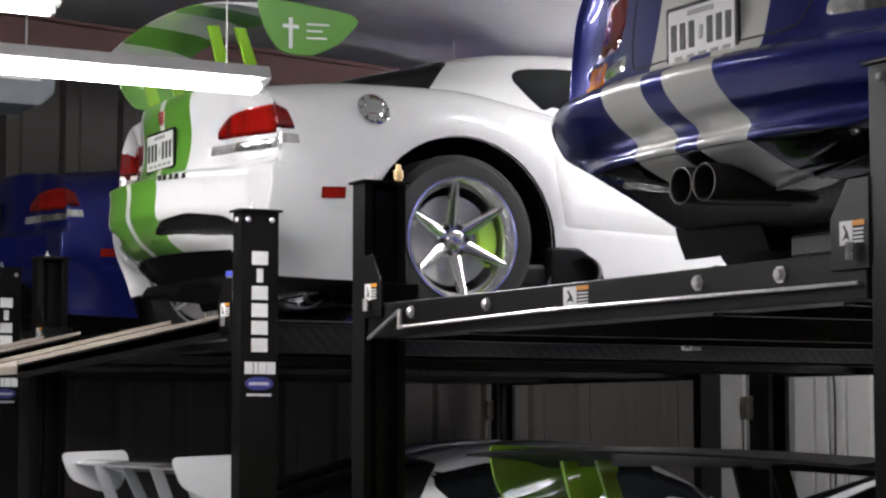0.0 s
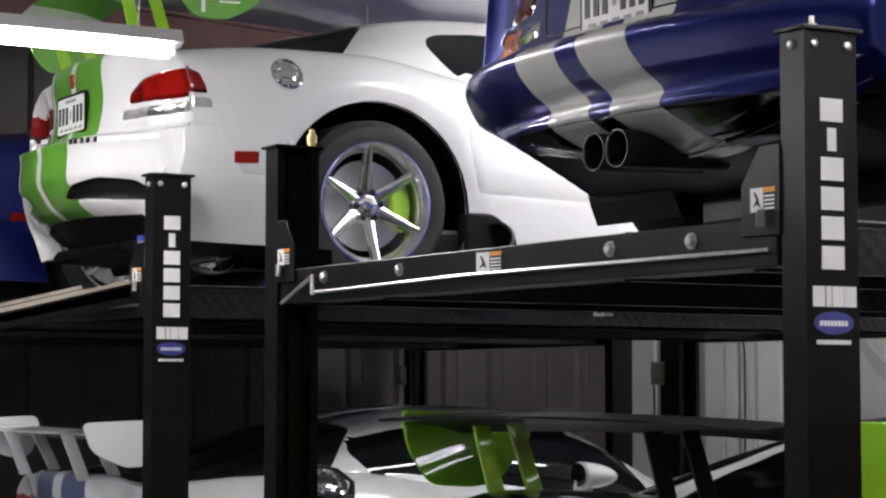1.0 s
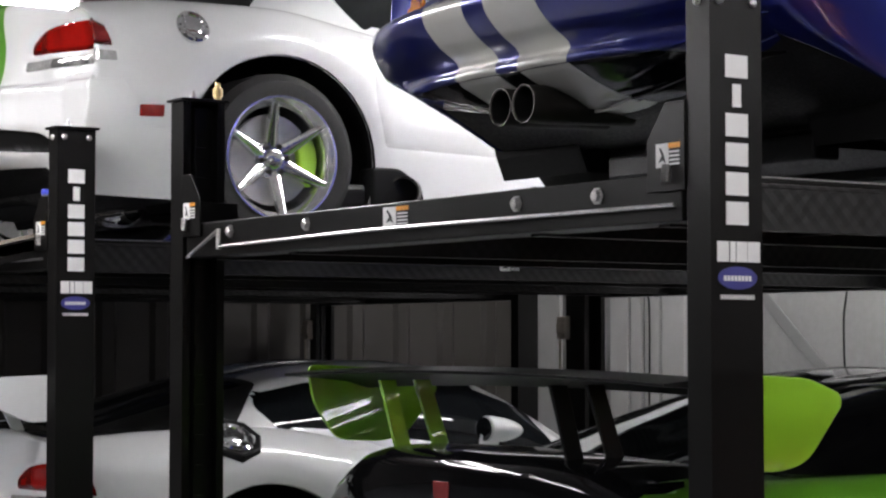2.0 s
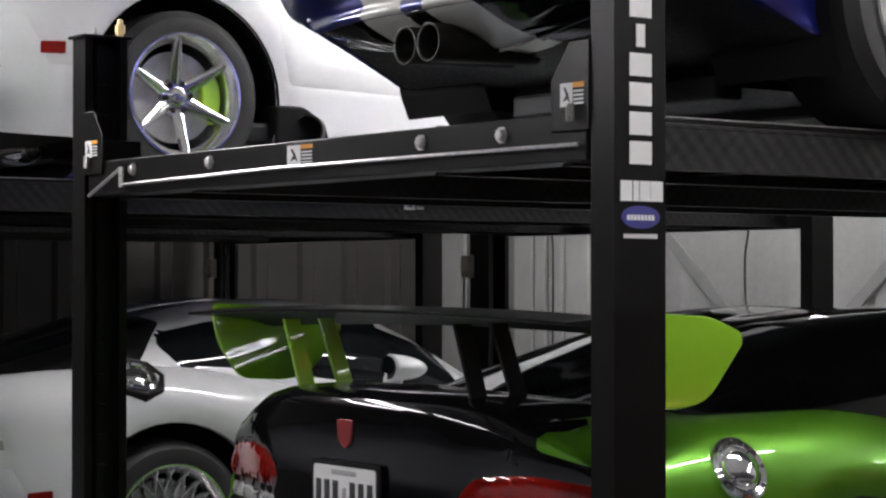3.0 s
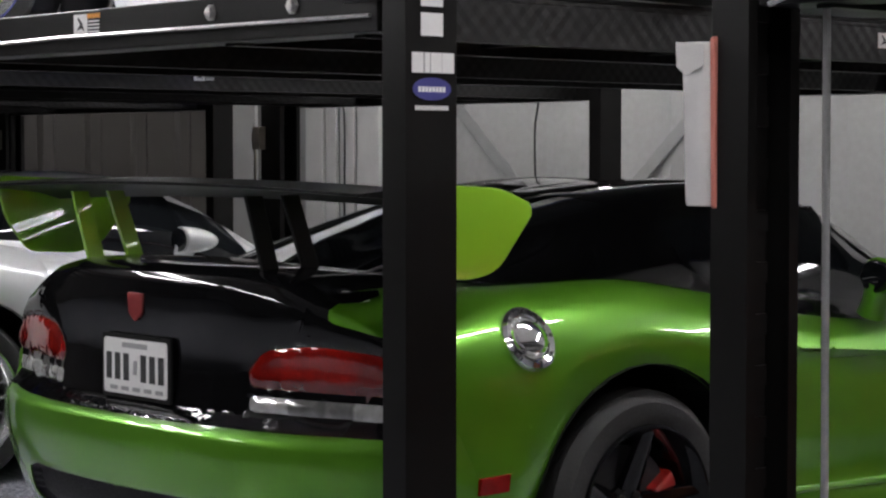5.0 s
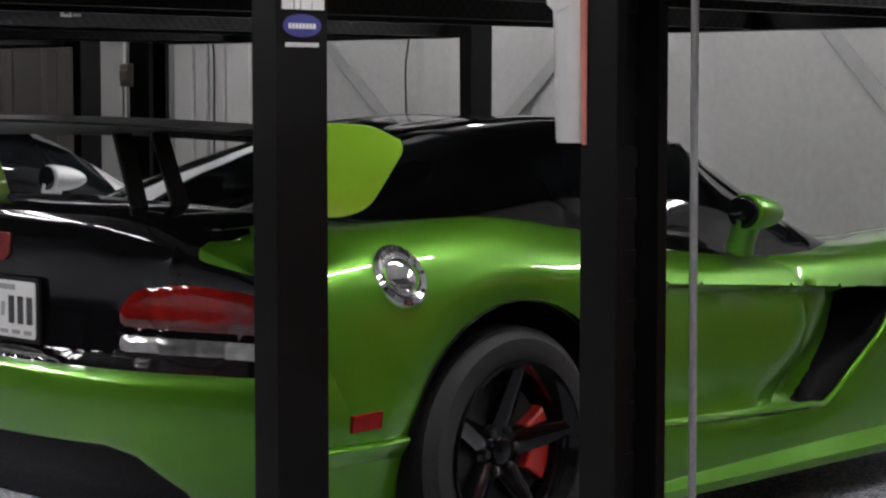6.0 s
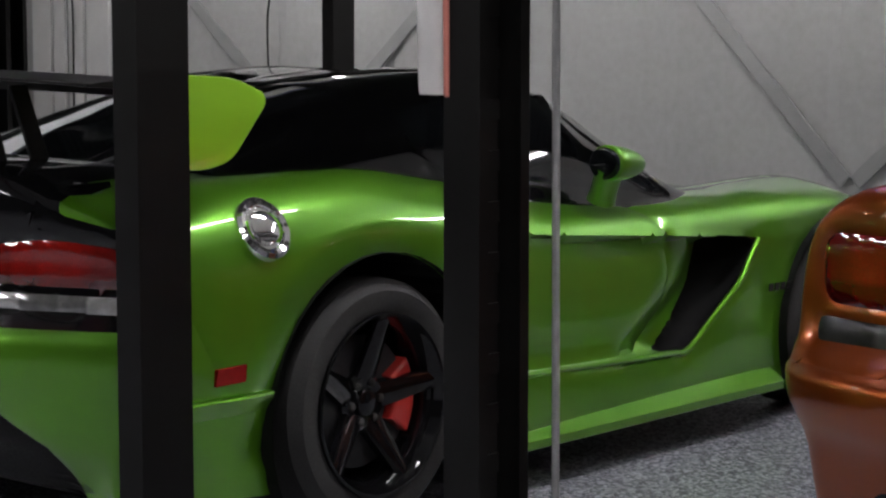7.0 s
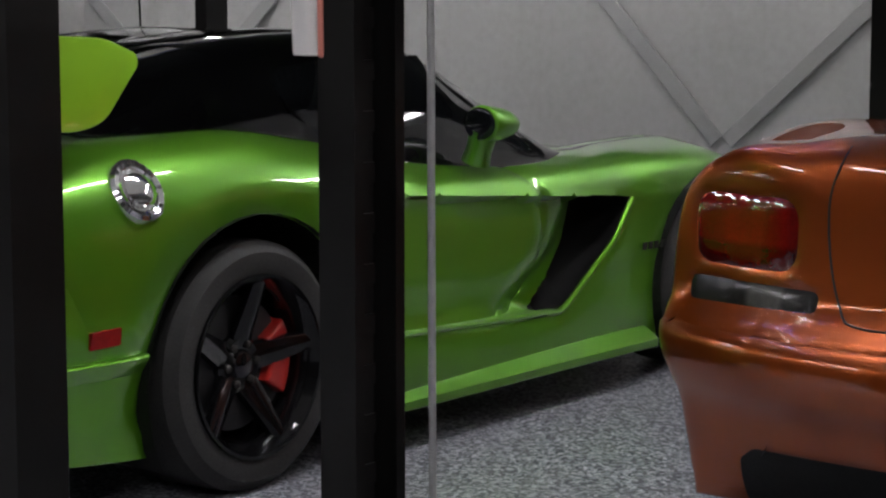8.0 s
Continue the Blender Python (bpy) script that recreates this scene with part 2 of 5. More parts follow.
def ribbed_wall(name, mat, length, height, pitch, rib, to_3d, label):
    """Sheet steel with trapezoid ribs, as one folded sheet with thickness."""
    bm = bmesh.new()
    us = []
    n = int(length / pitch)
    for i in range(n):
        u = i * pitch
        us += [(u, 0), (u + pitch * 0.62, 0), (u + pitch * 0.70, rib), (u + pitch * 0.92, rib)]
    us.append((length, 0))
    for d0 in (0.0, -0.12):
        rows = [[bm.verts.new(to_3d(u, z, (d if d0 == 0 else 0) + d0)) for u, d in us] for z in (0, height)]
        for i in range(len(us) - 1):
            bm.faces.new((rows[0][i], rows[0][i + 1], rows[1][i + 1], rows[1][i]))
    bmesh.ops.recalc_face_normals(bm, faces=bm.faces)
    return tagged(part(name, bm, mat), label, "wall", kind="structure")


ribbed_wall("wall_north", WALL_PAINT, 8.0 - WALL_X, 5.0, 1.05, 0.012, lambda u, z, d: (WALL_X + u, WALL_Y - d, z), "light grey sheet wall with wide flat ribs")
ribbed_wall("wall_west", DARK_SHEET, WALL_Y + 8.0, 5.0, 0.42, 0.035, lambda u, z, d: (WALL_X + d, WALL_Y - u, z), "dim brown ribbed sheet steel wall")
# two walls out of view, added and kept dark to cut bounced light
slab("wall_east", DIM_WALL, 8.0, 8.2, -8.0, WALL_Y, 0.0, 5.0, "unseen dark grey wall, added to limit bounced light", "wall")
slab("wall_south", DIM_WALL, WALL_X, 8.0, -8.2, -8.0, 0.0, 5.0, "unseen dark grey wall, added to limit bounced light", "wall")


def ceiling():
    """Liner sheets that sag between the purlins."""
    bm = bmesh.new()
    nx, ny = 60, 72
    grid = []
    for j in range(ny + 1):
        row = []
        for i in range(nx + 1):
            x, y = WALL_X + (8.0 - WALL_X) * i / nx, -8.0 + (WALL_Y + 8.0) * j / ny
            base = 3.55 + 0.05 * (WALL_Y - y)
            sag = 0.10 * abs(math.sin(y * math.pi / 1.6)) + 0.05 * noise.noise(Vector((x * 0.5, y * 0.8, 0)))
            row.append(bm.verts.new((x, y, base - 0.10 + sag)))
        grid.append(row)
    for j in range(ny):
        for i in range(nx):
            bm.faces.new((grid[j][i], grid[j + 1][i], grid[j + 1][i + 1], grid[j][i + 1]))
    return tagged(part("ceiling", bm, FABRIC, smooth="all"), "white sagging insulation liner under the roof", "ceiling", kind="structure")


ceiling()
for i, (x, y0, y1) in enumerate(((-11.6, -2.0, WALL_Y), (-5.5, -2.0, WALL_Y), (0.5, -2.0, WALL_Y))):
    bm = bmesh.new()
    for (za, zb, wa) in ((0.0, 0.02, 0.07), (0.02, 0.2, 0.008), (0.2, 0.22, 0.07)):
        box(bm, x - wa, x + wa, y0, y1, za, zb)
    for v in bm.verts:
        v.co.z += 3.20 + 0.05 * (WALL_Y - v.co.y)
    tagged(part("trim", bm, PURLIN), "red primed steel roof beam under the liner", "roof beam", kind="structure")


def brace(x0, z0, x1, z1):
    bm = bmesh.new()
    d = Vector((x1 - x0, 0, z1 - z0))
    s = Vector((-d.z, 0, d.x)).normalized() * 0.045
    pts = [Vector((x0, 0, z0)) - s, Vector((x1, 0, z1)) - s, Vector((x1, 0, z1)) + s, Vector((x0, 0, z0)) + s]
    prism(bm, [(p.x, p.z) for p in pts], lambda u, v, q: (u, WALL_Y - 0.018 - q, v), 0.012, bevel=0.005)
    tagged(part("trim", bm, BRACE), "grey diagonal steel brace lying on the wall", "brace", kind="structure")


for x0, x1 in ((-13.36, -13.02), (-12.37, -12.16), (-12.12, -12.00), (-11.95, -11.79), (-11.75, -11.50)):
    slab("trim", TRIM_PAINT, x0, x1, WALL_Y - 0.05, WALL_Y - 0.02, 0.0, 3.4, "white vertical trim on the grey wall", "trim")


# ---- four-post car lifts ----
POST_D, POST_T, POST_H, DECK = 0.155, 0.08, 2.15, 1.745
REAR, FRONT = 3.0, 7.535


def channel_post(parent, x0, x1, y, inner, lettered):
    """A folded C of steel, open towards the runways, with top plate, bolts and the slot's lock ladder."""
    t = 0.006
    bm = bmesh.new()
    w = x1 - x0
    o = [(0, 0), (w, 0), (w, 0.028), (w - t, 0.028), (w - t, t), (t, t), (t, POST_D - t), (w - t, POST_D - t), (w - t, POST_D - 0.028), (w, POST_D - 0.028), (w, POST_D), (0, POST_D)]
    prism(bm, o, lambda u, v, d: ((x1 - u) if inner < 0 else (x0 + u), y + v, d), POST_H)
    post = part("post", bm, LIFT_PAINT, parent)
    bm = bmesh.new()
    box(bm, x0 - 0.012, x1 + 0.012, y - 0.012, y + POST_D + 0.012, POST_H, POST_H + 0.01, 0.002)
    part("top_plate", bm, LIFT_PAINT, post)
    bm = bmesh.new()
    box(bm, x0 - 0.06, x1 + 0.06, y - 0.06, y + POST_D + 0.06, 0.0, 0.012, 0.003)
    part("base_plate", bm, LIFT_PAINT, post)
    bm = bmesh.new()
    lathe(bm, [(POST_H + 0.01, 0.012), (POST_H + 0.022, 0.012), (POST_H + 0.022, 0.006), (POST_H + 0.04, 0.006), (POST_H + 0.04, 0.0005)], "z", ((x0 + x1) / 2, y + 0.06, 0), 12)
    part("stud", bm, SATIN, post)
    xi = (x0 + x1) / 2
    bm = bmesh.new()
    box(bm, xi - 0.01, xi + 0.01, y + 0.06, y + 0.10, 0.1, POST_H - 0.02)
    for k in range(18):
        box(bm, xi + inner * 0.01, xi + inner * 0.016, y + 0.062, y + 0.098, 0.3 + k * 0.1, 0.34 + k * 0.1)
    part("lock_ladder", bm, LIFT_PAINT, post)
    bm = bmesh.new()
    tube(bm, [(xi, y + 0.045, 0.3), (xi, y + 0.045, POST_H - 0.01)], 0.004, 6)
    part("hoist_cable", bm, DARK_STEEL, post)
    if inner > 0 and y == FRONT:
        bm = bmesh.new()
        box(bm, x0 - 0.03, x0 + 0.05, y - 0.05, y - 0.002, 1.36, 1.50, 0.006)
        box(bm, x0 - 0.01, x0 + 0.07, y - 0.07, y - 0.052, 1.40, 1.46, 0.004)
        tube(bm, [(x0 - 0.02, y - 0.03, 1.36), (x0 - 0.02, y - 0.03, 1.05)], 0.008, 8)
        part("lock_bracket", bm, WORN, post)
    out = x1 if inner < 0 else x0
    if lettered:
        for yy in (0.028, POST_D - 0.028):
            bm = bmesh.new()
            lathe(bm, [(0.0, 0.011), (0.006, 0.010), (0.010, 0.005), (0.0105, 0.0005)], "x", (out, y + yy, POST_H - 0.03), 12)
            part("bolt", bm, SATIN, post)
        bm = bmesh.new()
        lathe(bm, [(0.0, 0.011), (-0.006, 0.010), (-0.010, 0.005), (-0.0105, 0.0005)], "y", (xi, y, POST_H - 0.03), 12)
        part("bolt", bm, SATIN, post)
        decal(post, out + 0.002, y)
    return post


def decal(post, x, y):
    """Column of plain white letter-sized bars, a wide row of four, an oval badge and a small line under it."""
    yc = y + POST_D / 2
    for k in range(6):
        bm = bmesh.new()
        w = 0.013 if k == 1 else 0.033
        z = 1.998 - k * 0.0665
        box(bm, x - 0.001, x + 0.001, yc - w, yc + w, z - 0.052, z, 0.0)
        part("lettering_bar", bm, STICKER, post)
    for k, w in enumerate((0.017, 0.008, 0.016, 0.018)):
        bm = bmesh.new()
        yy = yc - 0.060 + (0.017, 0.046, 0.073, 0.109)[k]
        box(bm, x - 0.001, x + 0.001, yy - w, yy + w, 1.530, 1.576)
        part("lettering_bar", bm, STICKER, post)
    bm = bmesh.new()
    prism(bm, [(0.058 * math.cos(a * math.tau / 28), 0.026 * math.sin(a * math.tau / 28)) for a in range(28)], lambda u, v, d: (x - 0.001 + d, yc + u, 1.494 + v), 0.002)
    part("oval_badge", bm, LOGO_BLUE, post)
    bm = bmesh.new()
    for k in range(8):
        box(bm, x + 0.0012, x + 0.0018, yc - 0.042 + k * 0.0105, yc - 0.034 + k * 0.0105, 1.487, 1.499)
    part("badge_bar", bm, STICKER, post)
    bm = bmesh.new()
    for k in range(12):
        box(bm, x - 0.001, x + 0.001, yc - 0.05 + k * 0.0085, yc - 0.044 + k * 0.0085, 1.446, 1.456)
    part("small_print_bar", bm, STICKER, post)


def warning_sticker(parent, to_3d, w=0.085, h=0.05):
    """Small label: white panel with a black mark, an orange band and lines of print. to_3d(u, v, d)."""
    def flat(u0, u1, v0, v1, d, mi):
        prism(bm, [(u0, v0), (u1, v0), (u1, v1), (u0, v1)], to_3d, d, mi)
    bm = bmesh.new()
    flat(0, w * 0.52, 0, h, 0.0015, 0)
    flat(w * 0.52, w, h * 0.78, h, 0.0015, 1)
    for k in range(4):
        flat(w * 0.56, w * 0.97, h * (0.08 + 0.17 * k), h * (0.16 + 0.17 * k), 0.0015, 0)
    prism(bm, [(w * 0.12, h * 0.2), (w * 0.3, h * 0.3), (w * 0.42, h * 0.15), (w * 0.34, h * 0.55), (w * 0.2, h * 0.85), (w * 0.15, h * 0.8), (w * 0.25, h * 0.5)], to_3d, 0.0022, 2)
    return part("warning_label", bm, [STICKER, WARN_ORANGE, INK], parent)


def runway(parent, x0, x1, z, length0=REAR + 0.05, length1=FRONT + 0.1):
    bm = bmesh.new()
    box(bm, x0, x1, length0, length1, z - 0.012, z, 0.002)
    for xa in (x0, x1 - 0.006):
        box(bm, xa, xa + 0.006, length0, length1, z - 0.115, z - 0.012)
    for xa in (x0 + 0.006, x1 - 0.04):
        box(bm, xa, xa + 0.034, length0, length1, z - 0.115, z - 0.109)
    for k in range(7):
        yy = length0 + 0.2 + k * 0.68
        box(bm, x0 + 0.006, x1 - 0.006, yy, yy + 0.05, z - 0.09, z - 0.013)
    r = part("runway", bm, TREAD, parent)
    for xa in (x0, x1 - 0.02):
        bm = bmesh.new()
        box(bm, xa, xa + 0.02, length0, length1, z, z + 0.012, 0.003)
        part("edge_rail", bm, LIFT_PAINT, r)
    # bright strip stands in for the highlight along the worn edge
    bm = bmesh.new()
    box(bm, x1 - 0.004, x1 + 0.0015, length0 + 0.1, length0 + 1.35, z + 0.0125, z + 0.0155)
    part("worn_edge", bm, SATIN, r, "bright steel strip for the highlight on the worn runway edge")
    return r


def crossmember(parent, x0, x1, y, z):
    """Boxed beam with bolt heads, the lock rod on its face and a guard plate at each post."""
    bm = bmesh.new()
    box(bm, x0 + 0.02, x1 - 0.02, y + 0.004, y + 0.13, z - 0.12, z - 0.008, 0.004)
    beam = part("crossmember", bm, LIFT_PAINT, parent)
    for u in (0.13, 0.32, 0.74, 0.87):
        bm = bmesh.new()
        c = (x0 + (x1 - x0) * u, y + 0.004, z - 0.045)
        lathe(bm, [(0.0, 0.022), (-0.003, 0.022), (-0.003, 0.016), (-0.012, 0.015), (-0.014, 0.010), (-0.0142, 0.0005)], "y", c, 6)
        part("bolt", bm, SATIN, beam)
    xm = x0 + (x1 - x0) * 0.49
    warning_sticker(beam, lambda u, v, d: (xm + u, y + 0.003 - d, z - 0.075 + v), 0.13, 0.055)
    bm = bmesh.new()
    tube(bm, [(x0 + 0.29, y - 0.012, z - 0.092), (x0 + 1.2, y - 0.012, z - 0.080), (x1 - 0.03, y - 0.012, z - 0.083)], 0.005, 8)
    part("lock_rod", bm, SATIN, beam)
    bm = bmesh.new()
    tube(bm, [(x0 + 0.285, y - 0.014, z - 0.10), (x0 + 0.285, y - 0.014, z - 0.035)], 0.009, 8)
    tube(bm, [(x0 + 0.28, y - 0.014, z - 0.04), (x0 + 0.06, y - 0.014, z - 0.12)], 0.006, 8)
    part("lock_lever", bm, SATIN, beam)
    for side, xa in ((-1, x1), (1, x0)):
        bm = bmesh.new()
        o = [(0, -0.05), (0.135, -0.05), (0.135, 0.07), (0.07, 0.155), (0, 0.155)]
        prism(bm, o, lambda u, v, d, xa=xa, side=side: (xa + side * u, y + 0.0 - d, z + v), 0.006, bevel=0.0015)
        g = part("guard_plate", bm, LIFT_PAINT, beam)
        bm = bmesh.new()
        box(bm, min(xa, xa + side * 0.13), max(xa, xa + side * 0.13), y + 0.002, y + 0.14, z - 0.01, z + 0.06, 0.003)
        part("slider_block", bm, LIFT_PAINT, g)
        warning_sticker(g, lambda u, v, d, xa=xa, side=side: (xa + (u - 0.10 if side < 0 else u + 0.02), y - 0.0065 - d, z + 0.005 + v), 0.085, 0.055)
        bm = bmesh.new()
        tube(bm, [(xa + side * 0.05, y - 0.02, z - 0.03), (xa + side * 0.05, y - 0.02, z + 0.01)], 0.010, 8)
        part("latch", bm, SATIN, g)
    return beam


def ramp(parent, x0, x1, z, drop=0.19, reach=0.80):
    bm = bmesh.new()
    prism(bm, [(0, 0), (-reach, -drop), (-reach, -drop - 0.03), (0, -0.05)], lambda u, v, d: (x0 + d, REAR + u, z + v), x1 - x0, bevel=0.004)
    r = part("approach_ramp", bm, WORN, parent, "worn bare steel approach ramp")
    for xa in (x0, x1 - 0.012):
        bm = bmesh.new()
        prism(bm, [(0, 0.018), (-reach, -drop + 0.018), (-reach, -drop - 0.05), (0, -0.075)], lambda u, v, d: (xa + d, REAR + u, z + v), 0.012)
        part("side_rail", bm, LIFT_PAINT, r)
        bm = bmesh.new()
        prism(bm, [(0, 0.019), (-reach, -drop + 0.019), (-reach, -drop + 0.004), (0, 0.004)], lambda u, v, d: (xa - 0.002 + d, REAR + u, z + v), 0.016)
        part("worn_edge", bm, WORN, r)
    return r


def lift(left, right, label, ramps=False, sticker=0.0, splay=0.0):
    """left, right: x of the posts' left faces."""
    root = empty("four_post_lift", pose(0, 0, 0), label, "car lift", "row of car lifts")
    for y in (REAR, FRONT):
        channel_post(root, right, right + POST_T, y, -1, y == REAR)
        out = splay if y == FRONT else 0.0
        channel_post(root, left - out, left + 0.09 - out / 2, y, 1, False)
    l, r = left + 0.09, right
    crossmember(root, l, r, REAR, DECK)
    bm = bmesh.new()
    box(bm, l + 0.02, r - 0.02, FRONT + 0.02, FRONT + 0.14, DECK - 0.135, DECK - 0.01, 0.004)
    part("front_crossmember", bm, LIFT_PAINT, root)
    a = runway(root, r - 0.12 - 0.55, r - 0.12, DECK - 0.012)
    b = runway(root, l + 0.12, l + 0.12 + 0.55, DECK - 0.012)
    if sticker:
        warning_sticker(a, lambda u, v, d: (r - 0.12 + d, sticker + u, DECK - 0.085 + v), 0.11, 0.045)
    if ramps:
        ramp(root, r - 0.12 - 0.55, r - 0.12, DECK)
        ramp(root, l + 0.12, l + 0.12 + 0.55, DECK)
    return root


lift(-6.175, -3.525, "black four-post lift carrying the blue striped coupe", sticker=5.04)
lift(-9.80, -7.225, "black four-post lift carrying the white coupe, ramps down", ramps=True, sticker=5.17, splay=0.20)
lift(-13.15, -10.58, "black four-post lift carrying a blue coupe by the wall")
lift(-2.553, 0.03, "black four-post lift with an empty deck over the orange coupe")


# ---- sports coupes: one low, wide body shape, painted and fitted differently ----
Y_ST = (-1.00, -0.80, -0.40, 0.0, 0.45, 0.90, 1.50, 1.95, 2.20, 2.51, 2.90, 3.20, 3.42)
SHAPE = dict(
    w=(0.88, 0.93, 0.955, 0.965, 0.95, 0.925, 0.91, 0.91, 0.925, 0.935, 0.90, 0.78, 0.56),
    zm=(0.60, 0.60, 0.58, 0.56, 0.54, 0.52, 0.50, 0.50, 0.52, 0.54, 0.50, 0.45, 0.38),
    wf=(0.70, 0.73, 0.77, 0.78, 0.75, 0.73, 0.73, 0.73, 0.72, 0.70, 0.64, 0.52, 0.34),
    zf=(0.93, 0.955, 0.99, 0.995, 0.945, 0.875, 0.832, 0.832, 0.842, 0.850, 0.775, 0.64, 0.48),
    zc=(1.01, 1.00, 0.985, 0.96, 0.92, 0.86, 0.795, 0.795, 0.80, 0.795, 0.735, 0.62, 0.49),
    zs=(0.21, 0.18, 0.16, 0.15, 0.135, 0.13, 0.13, 0.13, 0.13, 0.14, 0.15, 0.17, 0.2),
    ws=(0.70, 0.80, 0.90, 0.93, 0.93, 0.915, 0.90, 0.89, 0.90, 0.91, 0.85, 0.70, 0.48),
)
AXLES = (0.0, 2.51)


def smooth_interp(y, ys, vs):
    """Monotone cubic through a short table."""
    ys, vs = np.asarray(ys, float), np.asarray(vs, float)
    d = np.diff(vs) / np.diff(ys)
    m = np.zeros(len(ys))
    for i in range(1, len(ys) - 1):
        m[i] = 0 if d[i - 1] * d[i] <= 0 else 2 * d[i - 1] * d[i] / (d[i - 1] + d[i])
    m[0], m[-1] = d[0], d[-1]
    i = int(np.clip(np.searchsorted(ys, y) - 1, 0, len(ys) - 2))
    h = ys[i + 1] - ys[i]
    t = min(max((y - ys[i]) / h, 0), 1)
    return float((2 * t**3 - 3 * t**2 + 1) * vs[i] + (t**3 - 2 * t**2 + t) * h * m[i] + (-2 * t**3 + 3 * t**2) * vs[i + 1] + (t**3 - t**2) * h * m[i + 1])


def curve_through(pts, n):
    """n + 1 points on a Catmull-Rom curve through pts, evenly spread along it."""
    p = np.asarray(pts, float)
    q = np.vstack([2 * p[0] - p[1], p, 2 * p[-1] - p[-2]])
    out = []
    for i in range(1, len(q) - 2):
        for t in np.linspace(0, 1, 24, endpoint=False):
            out.append(0.5 * (2 * q[i] + (q[i + 1] - q[i - 1]) * t + (2 * q[i - 1] - 5 * q[i] + 4 * q[i + 1] - q[i + 2]) * t**2 + (3 * q[i] - q[i - 1] - 3 * q[i + 1] + q[i + 2]) * t**3))
    out.append(p[-1])
    out = np.array(out)
    s = np.concatenate([[0], np.cumsum(np.linalg.norm(np.diff(out, axis=0), axis=1))])
    u = np.linspace(0, s[-1], n + 1)
    return np.stack([np.interp(u, s, out[:, k]) for k in range(out.shape[1])], 1)


def section(y, n):
    g = {k: smooth_interp(y, Y_ST, v) for k, v in SHAPE.items()}
    crown = g["zf"]
    pts = [(g["ws"], g["zs"]), (g["ws"] + 0.012, g["zs"] + 0.07), (g["w"] - 0.004, g["zm"] - 0.12), (g["w"], g["zm"] + 0.03), (g["w"] - 0.035, (g["zm"] + crown) / 2 + 0.07),
           (g["wf"] + 0.02, crown - 0.012), (g["wf"] - 0.16, (crown * 0.8 + g["zc"] * 0.2)), (g["wf"] * 0.5, g["zc"] - 0.008), (0.0, g["zc"])]
    base = [(g["ws"] * k / 12, g["zs"]) for k in range(12)]
    return np.concatenate([base, curve_through(pts, n - 12)])


# depth of the tail by height: "new" and "split" have a high bumper shelf, "old" and "full" a lower one
TAILS = {
    "new": ((0.15, 0.28, 0.34, 0.45, 0.56, 0.625, 0.65, 0.675, 0.80, 0.90, 0.96, 1.0, 1.05), (0.16, 0.05, -0.01, -0.06, -0.085, -0.08, -0.05, 0.015, 0.025, 0.005, -0.02, -0.04, -0.03)),
    "split": ((0.15, 0.22, 0.30, 0.34, 0.40, 0.47, 0.57, 0.605, 0.625, 0.65, 0.80, 0.90, 0.96, 1.0, 1.05), (0.34, 0.20, 0.07, 0.012, -0.035, -0.064, -0.058, -0.062, -0.03, 0.07, 0.095, 0.08, 0.066, 0.03, 0.02)),
    "old": ((0.15, 0.22, 0.30, 0.335, 0.35, 0.37, 0.43, 0.49, 0.52, 0.545, 0.58, 0.65, 0.75, 0.85, 0.95, 1.05), (0.34, 0.23, 0.05, -0.015, -0.02, 0.01, -0.065, -0.115, -0.122, -0.10, 0.035, 0.058, 0.080, 0.102, 0.115, 0.10)),
    "full": ((0.15, 0.22, 0.30, 0.38, 0.44, 0.50, 0.54, 0.57, 0.61, 0.66, 0.85, 0.95, 1.05), (0.12, 0.05, 0.0, -0.04, -0.08, -0.10, -0.095, -0.07, -0.01, 0.02, 0.035, 0.03, 0.0)),
}
CORNER = {"new": 0.19, "split": 0.30, "old": 0.22, "full": 0.17}


def crease(y):
    """Height of the sharp waist line that runs from the door over the front vent."""
    return 0.773 - 0.079 * (y - 0.666)


def vent_lip_y(z):
    """Where the front wing's leading edge stands, by height."""
    return float(np.interp(z, (0.31, 0.417, 0.536, 0.661, 0.70), (1.53, 1.70, 1.88, 1.99, 2.02)))


def scallop(y, z):
    """How far the flank is drawn in under the waist crease, deepest where the air leaves behind the door."""
    low = 0.362 - 0.04 * (y - 0.66)
    if z >= crease(y) - 0.003 or z < low - 0.02:
        return 0.0
    edge = vent_lip_y(z)
    a = 0.036 * min(max((y - 0.10) / 0.9, 0), 1) + 0.05 * min(max((y - edge + 0.50) / 0.25, 0), 1) ** 2
    a *= min(max((edge - 0.015 - y) / 0.10, 0), 1)
    return a * min(max((z - low + 0.02) / 0.02, 0), 1)


def creased(x, z, y):
    """Slides the point of a section nearest to the crease onto it."""
    if not 0.3 < y < 2.35:
        return x, z
    c = crease(y)
    k = min((i for i in range(len(z)) if x[i] > 0.6), key=lambda i: abs(z[i] - c))
    j = k + 1 if z[k] < c else k - 1
    t = (c - z[k]) / (z[j] - z[k] + 1e-9)
    x[k], z[k] = x[k] + (x[j] - x[k]) * t + 0.004, c
    return x, z


